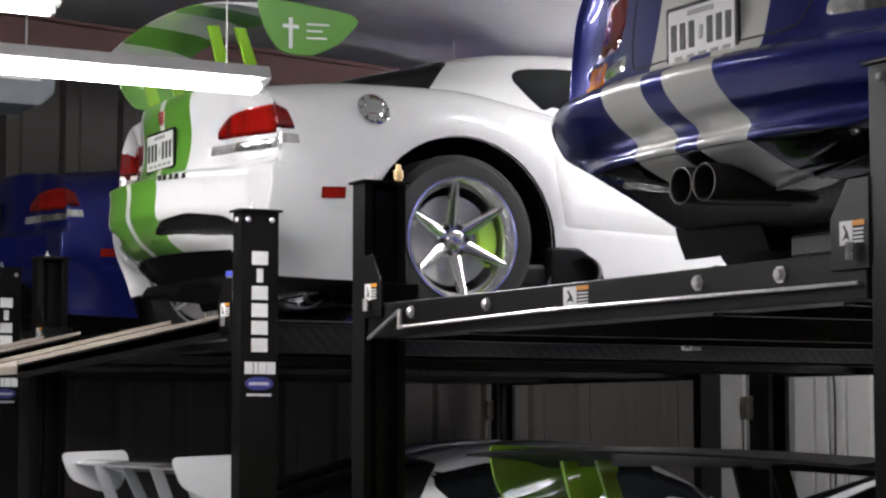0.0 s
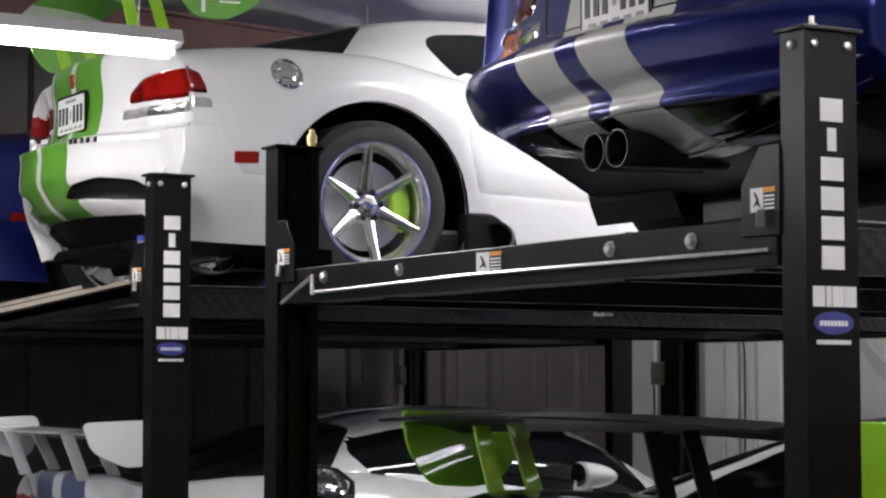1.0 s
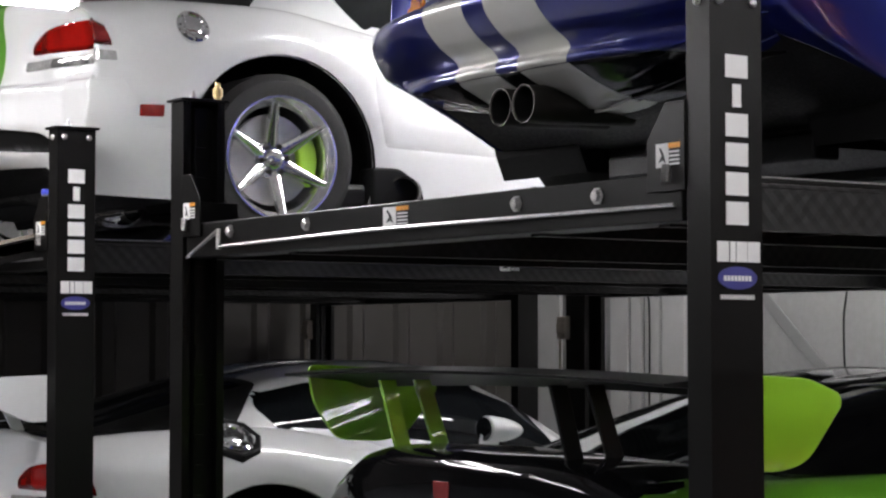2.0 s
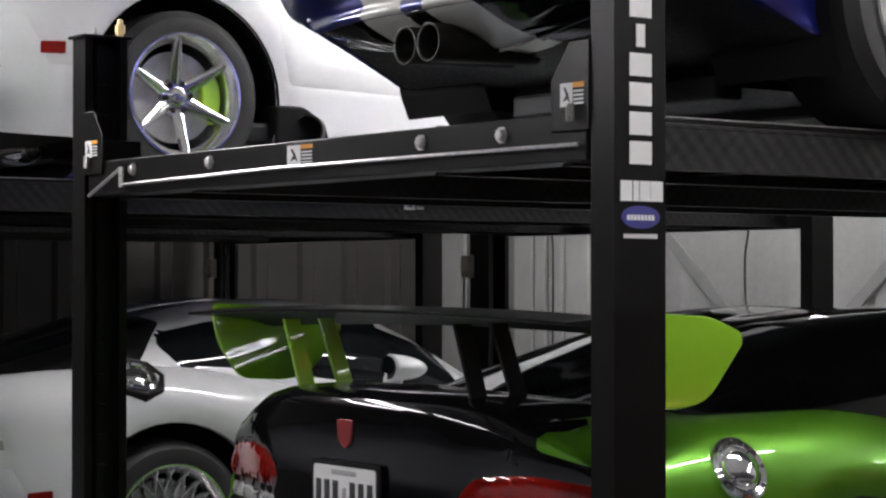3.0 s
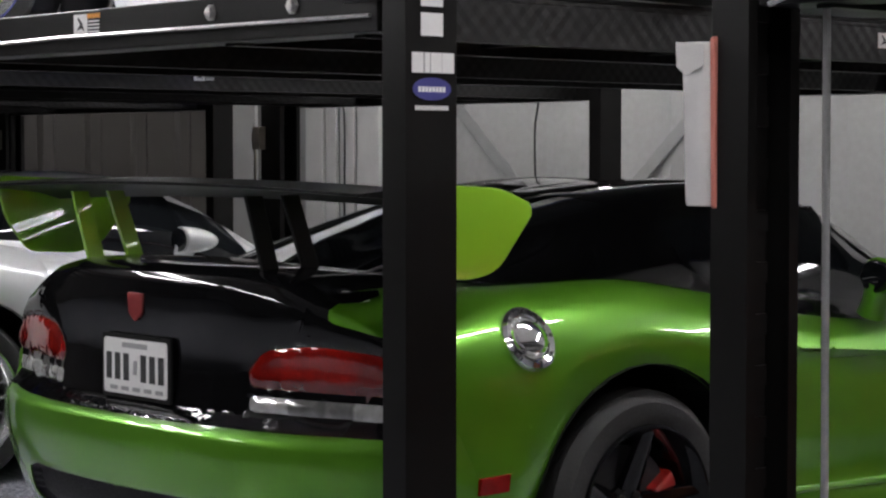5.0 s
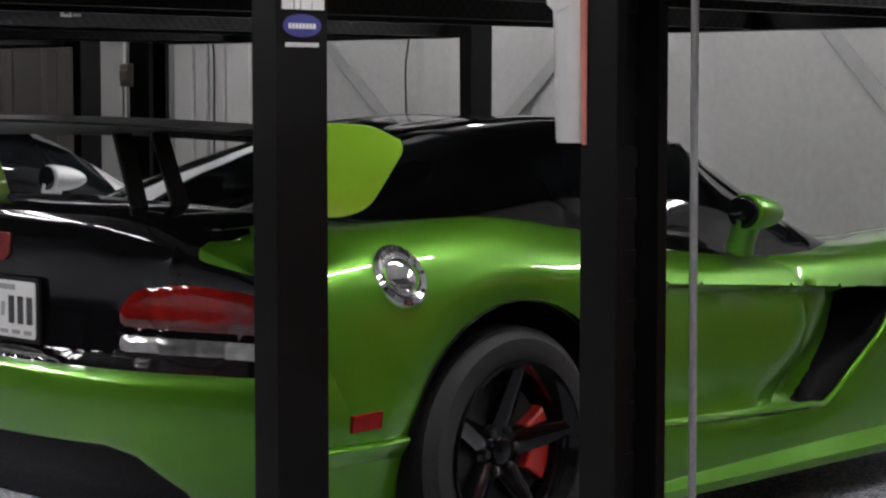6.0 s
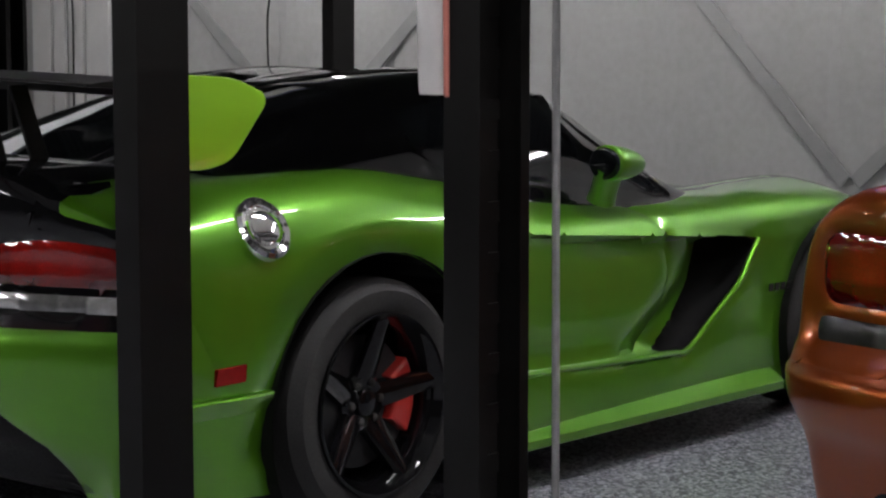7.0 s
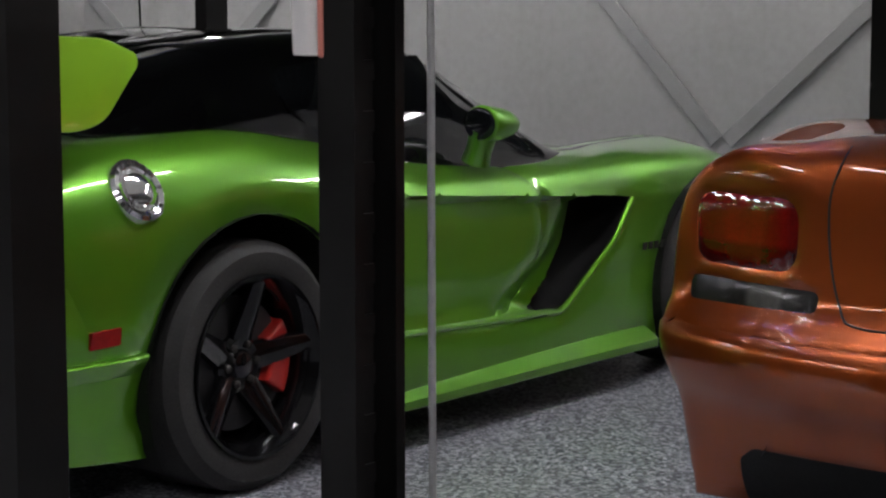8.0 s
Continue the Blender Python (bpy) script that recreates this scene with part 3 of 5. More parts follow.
def body_grid(kind):
    """Points and faces of the outer skin of one side (x >= 0), then mirrored by the caller."""
    n = 88
    tz, ty = TAILS[kind]
    rings = []
    for y in np.concatenate([np.linspace(3.42, 2.9, 14), np.linspace(2.88, -0.80, 150)]):
        s = section(float(y), n)
        x, z = s[:, 0].copy(), s[:, 1].copy()
        if kind == "new":
            x, z = creased(x, z, float(y))
            x -= np.array([scallop(float(y), c) if xx > 0.6 else 0 for xx, c in zip(x, z)])
        d = np.hypot(y, z - 0.335)
        x -= np.where((x > 0.6) & (z > 0.25) & (d < 0.53), 0.020 * np.clip((0.53 - d) / 0.09, 0, 1), 0)
        rings.append(np.stack([x, np.full(n + 1, y), z], 1))
    last = section(-0.80, n)
    zc = 0.62
    for q in np.concatenate([1 - np.linspace(0.1, 1, 14) ** 2 * 0.12, np.linspace(0.865, 0.0, 62)]):
        a = math.acos(min(1, max(q, 0) ** (1 / 0.32)))
        yy = -0.80 - 0.245 * math.sin(a) ** 0.55
        x = last[:, 0] * q
        z = zc + (last[:, 1] - zc) * q ** 0.9
        y = yy + np.array([smooth_interp(v, tz, ty) for v in z]) * math.sin(a) ** 0.8 + CORNER[kind] * (x / 0.9) ** 2.4 * math.sin(a)
        rings.append(np.stack([x, y, z], 1))
    v = np.concatenate(rings)
    if kind == "split":
        v[:, 1] += 0.045 * np.clip((np.abs(v[:, 0]) - 0.30) / 0.22, 0, 1) ** 1.5 * np.clip((-0.86 - v[:, 1]) / 0.06, 0, 1)
    if kind == "new":
        up = np.clip((v[:, 2] - 0.78) / 0.2, 0, 1) * np.clip((-0.1 - v[:, 1]) / 0.7, 0, 1) * np.clip((0.76 - v[:, 0]) / 0.22, 0, 1)
        v[:, 2] += 0.06 * up * up * (3 - 2 * up)
    if kind in ("old", "full"):
        up = np.clip((v[:, 2] - 0.72) / 0.25, 0, 1) * np.clip((0.5 - v[:, 1]) / 1.0, 0, 1)
        v[:, 2] += 0.055 * up * up * (3 - 2 * up)
    if kind == "full":
        v[:, 0] *= 1 + 0.012 * np.clip((-0.45 - v[:, 1]) / 0.3, 0, 1) * np.clip((0.62 - v[:, 2]) / 0.05, 0, 1)
        v[:, 2] -= 0.07 * np.clip((0.36 - v[:, 2]) / 0.2, 0, 1) * np.clip((-0.5 - v[:, 1]) / 0.3, 0, 1)
        v[:, 0] *= 1 + 0.06 * np.clip((-0.45 - v[:, 1]) / 0.3, 0, 1) * np.clip((0.40 - v[:, 2]) / 0.2, 0, 1)
    if kind == "old":
        rise = 0.20 + np.clip(-0.40 - v[:, 1], 0, 0.5) * (0.06 + 0.40 * np.clip(np.abs(v[:, 0]) / 0.9, 0, 1) ** 1.5)
        v[:, 2] = np.where(v[:, 1] < -0.3, np.maximum(v[:, 2], rise), v[:, 2])
    m = n + 1
    f = [(i * m + k, i * m + k + 1, (i + 1) * m + k + 1, (i + 1) * m + k) for i in range(len(rings) - 1) for k in range(n)]
    return v, np.array(f)


CAB_Y = (-0.62, -0.40, -0.10, 0.20, 0.50, 0.80, 1.10, 1.40, 1.62, 1.85)
CAB = dict(
    zr=(0.975, 1.04, 1.125, 1.195, 1.24, 1.255, 1.235, 1.13, 1.01, 0.86),
    wb=(0.58, 0.64, 0.68, 0.73, 0.76, 0.78, 0.79, 0.79, 0.78, 0.72),
    wt=(0.47, 0.49, 0.48, 0.50, 0.515, 0.52, 0.52, 0.53, 0.56, 0.62),
    zb=(0.96, 0.975, 0.965, 0.95, 0.92, 0.87, 0.83, 0.81, 0.81, 0.82),
)


def cabin_grid():
    n = 36
    rings = []
    for y in np.linspace(1.85, -0.62, 100):
        g = {k: smooth_interp(float(y), CAB_Y, v) for k, v in CAB.items()}
        top = g["zr"]
        zs = max(top - 0.055, g["zb"] + 0.01)
        mid = (0.55 * g["wb"] + 0.45 * g["wt"] + 0.035, (g["zb"] + zs) / 2)
        bub = 0.012 * math.exp(-((y - 0.7) / 0.5) ** 2)
        pts = [(g["wb"] + 0.01, g["zb"] - 0.05), (g["wb"], g["zb"]), mid, (g["wt"] + 0.02, zs), (g["wt"] - 0.06, top - 0.018 + bub), (g["wt"] * 0.5, top + bub), (0.0, top)]
        s = curve_through(pts, n)
        rings.append(np.stack([s[:, 0], np.full(n + 1, y), s[:, 1]], 1))
    v = np.concatenate(rings)
    m = n + 1
    f = [(i * m + k, i * m + k + 1, (i + 1) * m + k + 1, (i + 1) * m + k) for i in range(len(rings) - 1) for k in range(n)]
    return v, np.array(f)


def inside(poly, p):
    """Which of the points p (n, 2) lie in the outline."""
    poly = np.asarray(poly, float)
    hit = np.zeros(len(p), bool)
    for i in range(len(poly)):
        a, b = poly[i], poly[i - 1]
        c = (a[1] > p[:, 1]) != (b[1] > p[:, 1])
        with np.errstate(divide="ignore", invalid="ignore"):
            hit ^= c & (p[:, 0] < (b[0] - a[0]) * (p[:, 1] - a[1]) / (b[1] - a[1]) + a[0])
    return hit


def nearest(poly, p):
    """The nearest place on the outline to the point p."""
    a = np.asarray(poly, float)
    b = np.roll(a, -1, axis=0)
    d = b - a
    t = np.clip(((p - a) * d).sum(1) / np.maximum((d * d).sum(1), 1e-12), 0, 1)
    c = a + d * t[:, None]
    return c[np.argmin(((c - p) ** 2).sum(1))]


AX = {"yz": (1, 2), "xz": (0, 2), "xy": (0, 1)}


def regions_of(v, f, regions):
    """Sorts faces into regions by their outlines and slides the border points onto the outlines.
    A region: (part name, material, plane, outline, test of centre). Later ones win."""
    c = v[f].mean(1)
    got = np.full(len(f), -1)
    for i, (_, _, plane, poly, test) in enumerate(regions):
        m = np.ones(len(f), bool) if poly is None else inside(poly, c[:, AX[plane]])
        if test is not None:
            m &= test(c)
        got[m] = i
    seen = [set() for _ in v]
    for k, q in enumerate(f):
        for j in q:
            seen[j].add(int(got[k]))
    old = v
    v = v.copy()
    for j, s in enumerate(seen):
        if len(s) > 1:
            i = max(s)
            if regions[i][3] is not None:
                ax = AX[regions[i][2]]
                q = nearest(regions[i][3], v[j, ax])
                if np.hypot(*(q - v[j, ax])) < 0.045 and not (v[j, 0] < 1e-6 and ax[0] == 0 and abs(q[0]) > 1e-6):
                    v[j, ax] = q
                    k = 3 - ax[0] - ax[1]
                    near = np.argsort(((old - old[j]) ** 2).sum(1))[:9]
                    a = np.c_[old[near][:, ax], np.ones(len(near))]
                    fit = np.linalg.lstsq(a, old[near, k], rcond=1e-4)[0]
                    v[j, k] = min(max(float(fit @ (q[0], q[1], 1)), old[near, k].min() - 0.01), old[near, k].max() + 0.01)
    return v, got, seen


def build_regions(v, f, regions, parent, sink, labels, mirrored=True):
    """Makes one mesh for each part name; where two parts meet, their edges sink into a narrow gap."""
    v, got, seen = regions_of(v, f, regions)
    names = []
    for r in regions:
        if r[0] and r[0] not in names:
            names.append(r[0])
    made = {}
    owner = [r[0] for r in regions]
    nrm = np.zeros_like(v)
    for q in f:
        nn = np.cross(v[q[2]] - v[q[0]], v[q[3]] - v[q[1]])
        for j in q:
            nrm[j] += nn
    nrm /= np.maximum(np.linalg.norm(nrm, axis=1, keepdims=True), 1e-9)
    mid = v.mean(0) * np.array([0, 1, 1])
    if ((v - mid) * nrm).sum() < 0:
        nrm = -nrm
    for name in names:
        ids = [i for i, r in enumerate(regions) if r[0] == name]
        faces = f[np.isin(got, ids)]
        if not len(faces):
            continue
        mats = []
        for i in ids:
            if regions[i][1] not in mats:
                mats.append(regions[i][1])
        used = np.unique(faces)
        back = np.full(len(v), -1)
        back[used] = np.arange(len(used))
        pts = v[used].copy()
        for k, j in enumerate(used):
            own = {owner[i] for i in seen[j] if i >= 0}
            if len(own) > 1 and sink:
                pts[k] -= nrm[j] * sink
            pts[k] -= nrm[j] * labels.get(name, ("", 0.0))[1] * (1 if len(own) <= 1 else 0.15)
        idx = [mats.index(regions[g][1]) for g in got[np.isin(got, ids)]]
        n = len(pts)
        flip = pts * np.array([-1, 1, 1])
        one, two = [tuple(back[q]) for q in faces], [tuple(back[q][::-1]) for q in faces]
        if pts[:, 0].min() > 0.02:
            sets = [(pts, one, idx), (flip, two, idx)]
        else:
            sets = [(np.concatenate([pts, flip]), one + [tuple(k + n for k in q) for q in two], idx + idx)]
        for piece in sets:
            made[name] = skin(name, *weld(*piece), mats, parent, labels.get(name, ("", 0))[0], GREEN in mats and name in ("body", "door"))
    return made


def skin(name, allp, allf, idx2, mats, parent, label, crisp=False):
    """A smooth mesh from points and faces, its normals outwards; crisp keeps its creases sharp."""
    me = bpy.data.meshes.new(name)
    me.from_pydata([tuple(p) for p in allp], [], allf)
    for m in mats:
        me.materials.append(m)
    me.polygons.foreach_set("material_index", idx2)
    me.polygons.foreach_set("use_smooth", [True] * len(allf))
    me.validate()
    bm = bmesh.new()
    bm.from_mesh(me)
    bmesh.ops.recalc_face_normals(bm, faces=bm.faces)
    bm.to_mesh(me)
    bm.free()
    if crisp:
        me.set_sharp_from_angle(angle=radians(40))
    ob = new(name, me)
    ob.parent = parent
    return tagged(ob, label)


def weld(p, faces, idx):
    """Joins the mirrored halves along the middle and drops collapsed faces."""
    key = {}
    remap = []
    out = []
    for q in p:
        k = (round(abs(q[0]) * 2e4) * (1 if q[0] > 5e-5 else -1 if q[0] < -5e-5 else 0), round(q[1] * 2e4), round(q[2] * 2e4))
        if k not in key:
            key[k] = len(out)
            out.append(q)
        remap.append(key[k])
    nf, ni, seen = [], [], set()
    for q, i in zip(faces, idx):
        r = []
        for j in q:
            if remap[j] not in r:
                r.append(remap[j])
        t = tuple(sorted(r))
        if len(r) > 2 and t not in seen:
            seen.add(t)
            nf.append(tuple(r))
            ni.append(i)
    return out, nf, ni


CAB_V, CAB_F = cabin_grid()
BODIES = {kind: body_grid(kind) for kind in TAILS}
BODY_K = np.arange(len(BODIES["new"][1])) % 88  # place of each face round its section, from the middle of the floor up
CAB_K = np.arange(len(CAB_F)) % 36


def circle(cy, cz, r, n=48):
    return [(cy + r * math.cos(k * math.tau / n), cz + r * math.sin(k * math.tau / n)) for k in range(n)]


LIGHT = rounded([(0.45, 0.745), (0.44, 0.79), (0.50, 0.845), (0.66, 0.862), (0.86, 0.845), (0.925, 0.79), (0.92, 0.745)], 0.04)
WRAP_LIGHT = rounded([(0.44, 0.760), (0.44, 0.80), (0.51, 0.85), (0.66, 0.872), (0.80, 0.870), (0.865, 0.83), (0.905, 0.757)], 0.025)
WRAP_REVERSE = rounded([(0.41, 0.696), (0.41, 0.736), (0.905, 0.740), (0.905, 0.700)], 0.006)
OLD_LIGHT = rounded([(0.53, 0.715), (0.53, 0.89), (0.85, 0.89), (0.85, 0.715)], 0.06)
OLD_REVERSE = rounded([(0.46, 0.632), (0.46, 0.680), (0.86, 0.683), (0.86, 0.625)], 0.02)
REVERSE = rounded([(0.45, 0.685), (0.45, 0.725), (0.90, 0.725), (0.90, 0.685)], 0.015)
SIDE_GLASS = [(0.405, 1.08), (0.43, 1.125), (0.49, 1.152), (0.67, 1.168), (1.05, 1.175), (2.2, 1.175), (2.2, 0.5), (0.75, 0.5), (0.54, 0.90), (0.44, 1.01)]
SILVER_GLASS = [(0.10, 1.08), (0.15, 1.13), (0.39, 1.175), (0.70, 1.18), (1.05, 1.18), (2.2, 1.175), (2.2, 0.5), (0.40, 0.5), (0.25, 0.88), (0.15, 1.0)]
HATCH = [(-0.7, 0.90), (-0.7, 1.0), (0.14, 1.30), (0.18, 1.17), (0.0, 1.02), (-0.06, 0.90)]


def tyre_and_rim(parent, x, y, r, style, rim_mat, caliper, side, width=0.32, rr=0.252):
    """A wheel: tyre, barrel, spokes, hub, brake disc and caliper."""
    wheel = new("wheel")
    wheel.parent = parent
    wheel.matrix_local = pose(x, y, r)
    s = side
    bm = bmesh.new()
    prof = [(-width / 2, rr), (-width / 2 - 0.004, rr + 0.03), (-width / 2, r - 0.035), (-width / 2 + 0.03, r - 0.004), (-width / 4, r), (0, r), (width / 4, r), (width / 2 - 0.03, r - 0.004), (width / 2, r - 0.035),
            (width / 2 + 0.004, rr + 0.03), (width / 2 - 0.004, rr + 0.004), (width / 2 - 0.03, rr - 0.01), (-width / 2 + 0.02, rr - 0.01)]
    lathe(bm, [(s * a - s * width / 2, q) for a, q in prof], "x", n=56, closed=True)
    part("tyre", bm, RUBBER, wheel, smooth=True)
    bm = bmesh.new()
    prof = [(-0.004, rr + 0.006), (0.006, rr + 0.005), (0.006, rr - 0.004), (-0.006, rr - 0.010), (-0.034, rr - 0.030), (-0.06, rr - 0.034), (-0.24, rr - 0.034), (-0.25, rr - 0.028)]
    lathe(bm, [(s * a, q) for a, q in prof], "x", n=56)
    part("rim", bm, rim_mat, wheel, smooth=True)
    bm = bmesh.new()
    lathe(bm, [(-0.12 * s, 0.188), (-0.095 * s, 0.188), (-0.095 * s, 0.05), (-0.12 * s, 0.05)], "x", n=40, closed=True)
    part("brake_disc", bm, UNDER if rim_mat is BLACK else DISC, wheel, smooth=True)
    bm = bmesh.new()
    arc = [radians(a) for a in range(-32, 33, 8)]
    o = [(0.20 * math.cos(a), 0.20 * math.sin(a)) for a in arc] + [(0.115 * math.cos(a), 0.115 * math.sin(a)) for a in arc[::-1]]
    prism(bm, o, lambda u, v, d: (s * (-0.135 + d), u, v), 0.075, bevel=0.01)
    part("brake_caliper", bm, caliper, wheel)
    bm = bmesh.new()
    def blade(a0, w0, w1, r0, r1, d0, d1, lean=0.0):
        """A spoke as a bevelled ridge from hub to rim."""
        rows = []
        for k in range(7):
            t = k / 6
            rad = r0 + (r1 - r0) * t
            w = w0 + (w1 - w0) * t
            d = d0 + (d1 - d0) * t
            ang = a0 + lean * t
            c, sn = math.cos(ang), math.sin(ang)
            row = []
            for q, h in ((-1, -0.022), (-0.85, -0.003), (-0.2, 0.006), (0.2, 0.006), (0.85, -0.003), (1, -0.022)):
                row.append(bm.verts.new((s * (d + h), rad * c - w * q * sn, rad * sn + w * q * c)))
            rows.append(row)
        for p, q in zip(rows, rows[1:]):
            for k in range(5):
                bm.faces.new((p[k], p[k + 1], q[k + 1], q[k]))
    if style == "six":
        for k in range(6):
            blade(k * math.tau / 6 + 0.61, 0.034, 0.017, 0.05, rr - 0.008, -0.075, -0.014)
    elif style == "five":
        for k in range(5):
            blade(k * math.tau / 5 + 0.17, 0.045, 0.028, 0.05, rr - 0.006, -0.075, -0.018)
    else:
        for k in range(20):
            blade(k * math.tau / 20, 0.0075, 0.006, 0.07, rr - 0.014, -0.055, -0.025, 0.38)
            blade(k * math.tau / 20, 0.0075, 0.006, 0.07, rr - 0.014, -0.052, -0.022, -0.38)
    bmesh.ops.recalc_face_normals(bm, faces=bm.faces)
    part("spokes", bm, rim_mat, wheel, smooth=True)
    bm = bmesh.new()
    lathe(bm, [((q - (0.035 if style != "mesh" else 0)) * s, h) for q, h in ((-0.07, 0.085), (-0.045, 0.083), (-0.033, 0.07), (-0.036, 0.042), (-0.024, 0.038), (-0.02, 0.03), (-0.019, 0.0005))], "x", n=32)
    part("hub", bm, rim_mat, wheel, smooth=True)
    for k in range(6 if style != "mesh" else 5):
        a = k * math.tau / 6 + 0.1
        bm = bmesh.new()
        lathe(bm, [(-0.045 * s, 0.013), (-0.026 * s, 0.012), (-0.022 * s, 0.006), (-0.0218 * s, 0.0005)], "x", (-0.035 * s if style != "mesh" else 0, 0.058 * math.cos(a), 0.058 * math.sin(a)), 8)
        part("lug_nut", bm, DARK_STEEL if rim_mat is BLACK or style == "six" else CHROME, wheel)
    return wheel


def place_on(points, x, z):
    """Depth of the tail at (x, z)."""
    d = (points[:, 0] - abs(x)) ** 2 + (points[:, 2] - z) ** 2
    return points[np.argmin(d), 1]


TAIL_PTS = {k: b[0][b[0][:, 1] < -0.60] for k, b in BODIES.items()}
SIDE_PTS = BODIES["new"][0][BODIES["new"][0][:, 0] > 0.6]


def side_x(y, z):
    d = (SIDE_PTS[:, 1] - y) ** 2 + (SIDE_PTS[:, 2] - z) ** 2
    return SIDE_PTS[np.argmin(d), 0]


def tail_y(kind, x, z):
    """Depth of the tail at (x, z), from a plane through the points round it."""
    pts = TAIL_PTS[kind]
    near = pts[np.argsort((pts[:, 0] - abs(x)) ** 2 + (pts[:, 2] - z) ** 2)[:10]]
    fit = np.linalg.lstsq(np.c_[near[:, 0], near[:, 2], np.ones(len(near))], near[:, 1], rcond=1e-4)[0]
    return float(fit @ (abs(x), z, 1))


def boot_seam(root, kind):
    """The dark shut line of the boot lid, lying in the tail's surface."""
    line = curve_through([(-0.40, 1.02), (-0.44, 0.90), (-0.43, 0.75), (-0.39, 0.64), (-0.34, 0.615), (-0.2, 0.612), (0.0, 0.612), (0.2, 0.612), (0.34, 0.615), (0.39, 0.64), (0.43, 0.75), (0.44, 0.90), (0.40, 1.02)], 90)
    bm = bmesh.new()
    tube(bm, [(x, tail_y(kind, x, z) + 0.001, z) for x, z in line], 0.0035, 6)
    return part("boot_seam", bm, INK, root)


def licence_plate(root, z, kind, tilt=0, back=0.0):
    """Embossed plate in a dark frame; its characters are plain bars."""
    y = place_on(TAIL_PTS[kind], 0.0, z) - back
    base = Matrix.Translation((0, y - 0.006, z)) @ Matrix.Rotation(radians(-tilt), 4, "X")
    def at(u, v, d):
        return tuple(base @ Vector((u, -d, v)))
    bm = bmesh.new()
    prism(bm, rounded([(-0.166, -0.088), (0.166, -0.088), (0.166, 0.088), (-0.166, 0.088)], 0.012), at, 0.008, 0)
    backing = part("plate_frame", bm, PLASTIC, root)
    bm = bmesh.new()
    prism(bm, rounded([(-0.152, -0.076), (0.152, -0.076), (0.152, 0.076), (-0.152, 0.076)], 0.012), lambda u, v, d: at(u, v, d + 0.008), 0.003, 0)
    pl = part("licence_plate", bm, PLATE_METAL, backing, "white licence plate with dark character bars")
    bm = bmesh.new()
    for k in range(7):
        u = -0.126 + k * 0.042
        if k == 3:
            prism(bm, [(u - 0.008, -0.02), (u + 0.008, -0.02), (u + 0.012, 0.018), (u - 0.004, 0.018)], lambda a, b, d: at(a, b, d + 0.011), 0.0015, 1)
            continue
        prism(bm, [(u - 0.0125, -0.038), (u + 0.0125, -0.038), (u + 0.0125, 0.036), (u - 0.0125, 0.036)], lambda a, b, d: at(a, b, d + 0.011), 0.0015, 0)
    prism(bm, [(-0.06, 0.052), (0.06, 0.052), (0.06, 0.066), (-0.06, 0.066)], lambda a, b, d: at(a, b, d + 0.011), 0.0015, 1)
    for k in range(5):
        u = -0.12 + k * 0.055
        prism(bm, [(u, -0.066), (u + 0.034, -0.066), (u + 0.034, -0.055), (u, -0.055)], lambda a, b, d: at(a, b, d + 0.011), 0.0015, 1)
    part("plate_bar", bm, [INK, GREY_INK], backing)
    return backing


def rear_wing(root, z, y, half, chord, blade_mat, plate_mat, strut_mats, bow=0.0, strut_x=(0.41, 0.36), plate=True, plate_shape=None, tilt=6, mid_mat=None):
    """A cambered blade on forked struts, with end plates."""
    wing = new("rear_wing")
    wing.parent = root
    bm = bmesh.new()
    n = 28
    rows = []
    for i in range(n + 1):
        x = -half + 2 * half * i / n
        lift_z = z + bow * (1 - (x / half) ** 2)
        row = []
        for u, t in ((0, 0.0), (0.05, 0.022), (0.3, 0.036), (0.65, 0.028), (1, 0.006), (1, -0.002), (0.65, 0.004), (0.3, 0.004), (0.05, -0.01)):
            row.append(bm.verts.new((x, y + chord * (0.5 - u), lift_z + t - 0.022 + math.sin(radians(tilt)) * chord * (u - 0.5))))
        rows.append(row)
    for i, (p, q) in enumerate(zip(rows, rows[1:])):
        m = len(p)
        x = abs(-half + 2 * half * (i + 0.5) / n)
        for k in range(m):
            f = bm.faces.new((p[k], p[(k + 1) % m], q[(k + 1) % m], q[k]))
            f.material_index = 1 if mid_mat and 0.16 < x < 0.46 else 0
    bm.faces.new(rows[0])
    bm.faces.new(rows[-1][::-1])
    bmesh.ops.recalc_face_normals(bm, faces=bm.faces)
    part("blade", bm, [blade_mat, mid_mat or blade_mat], wing, smooth=True)
    if plate:
        shape = plate_shape or [(-0.08, 0.03), (0.30, 0.01), (0.405, -0.03), (0.41, -0.06), (0.29, -0.20), (0.20, -0.22), (0.03, -0.21), (-0.05, -0.10)]
        for s in (-1, 1):
            bm = bmesh.new()
            prism(bm, rounded(shape, 0.04), lambda u, v, d: (s * (half + d), y + u, z + v), 0.012, bevel=0.003)
            part("end_plate", bm, plate_mat, wing)
    for s, mat in zip((-1, 1), strut_mats):
        for j, (ya, yb, xa, xb) in enumerate(((-0.12, -0.05, strut_x[0], strut_x[0]), (0.0, 0.09, strut_x[0], strut_x[0]))):
            bm = bmesh.new()
            zb = 0.97
            o = [(0, 0), (0.055, 0), (0.05, 1), (-0.005, 1)]
            prism(bm, o, lambda u, v, d: (s * (xb + (xa - xb) * v + d), y + yb + (ya - yb) * v + u, zb + (z - 0.012 - zb) * v), 0.014, bevel=0.003)
            part("strut", bm, mat, wing)
    return wing


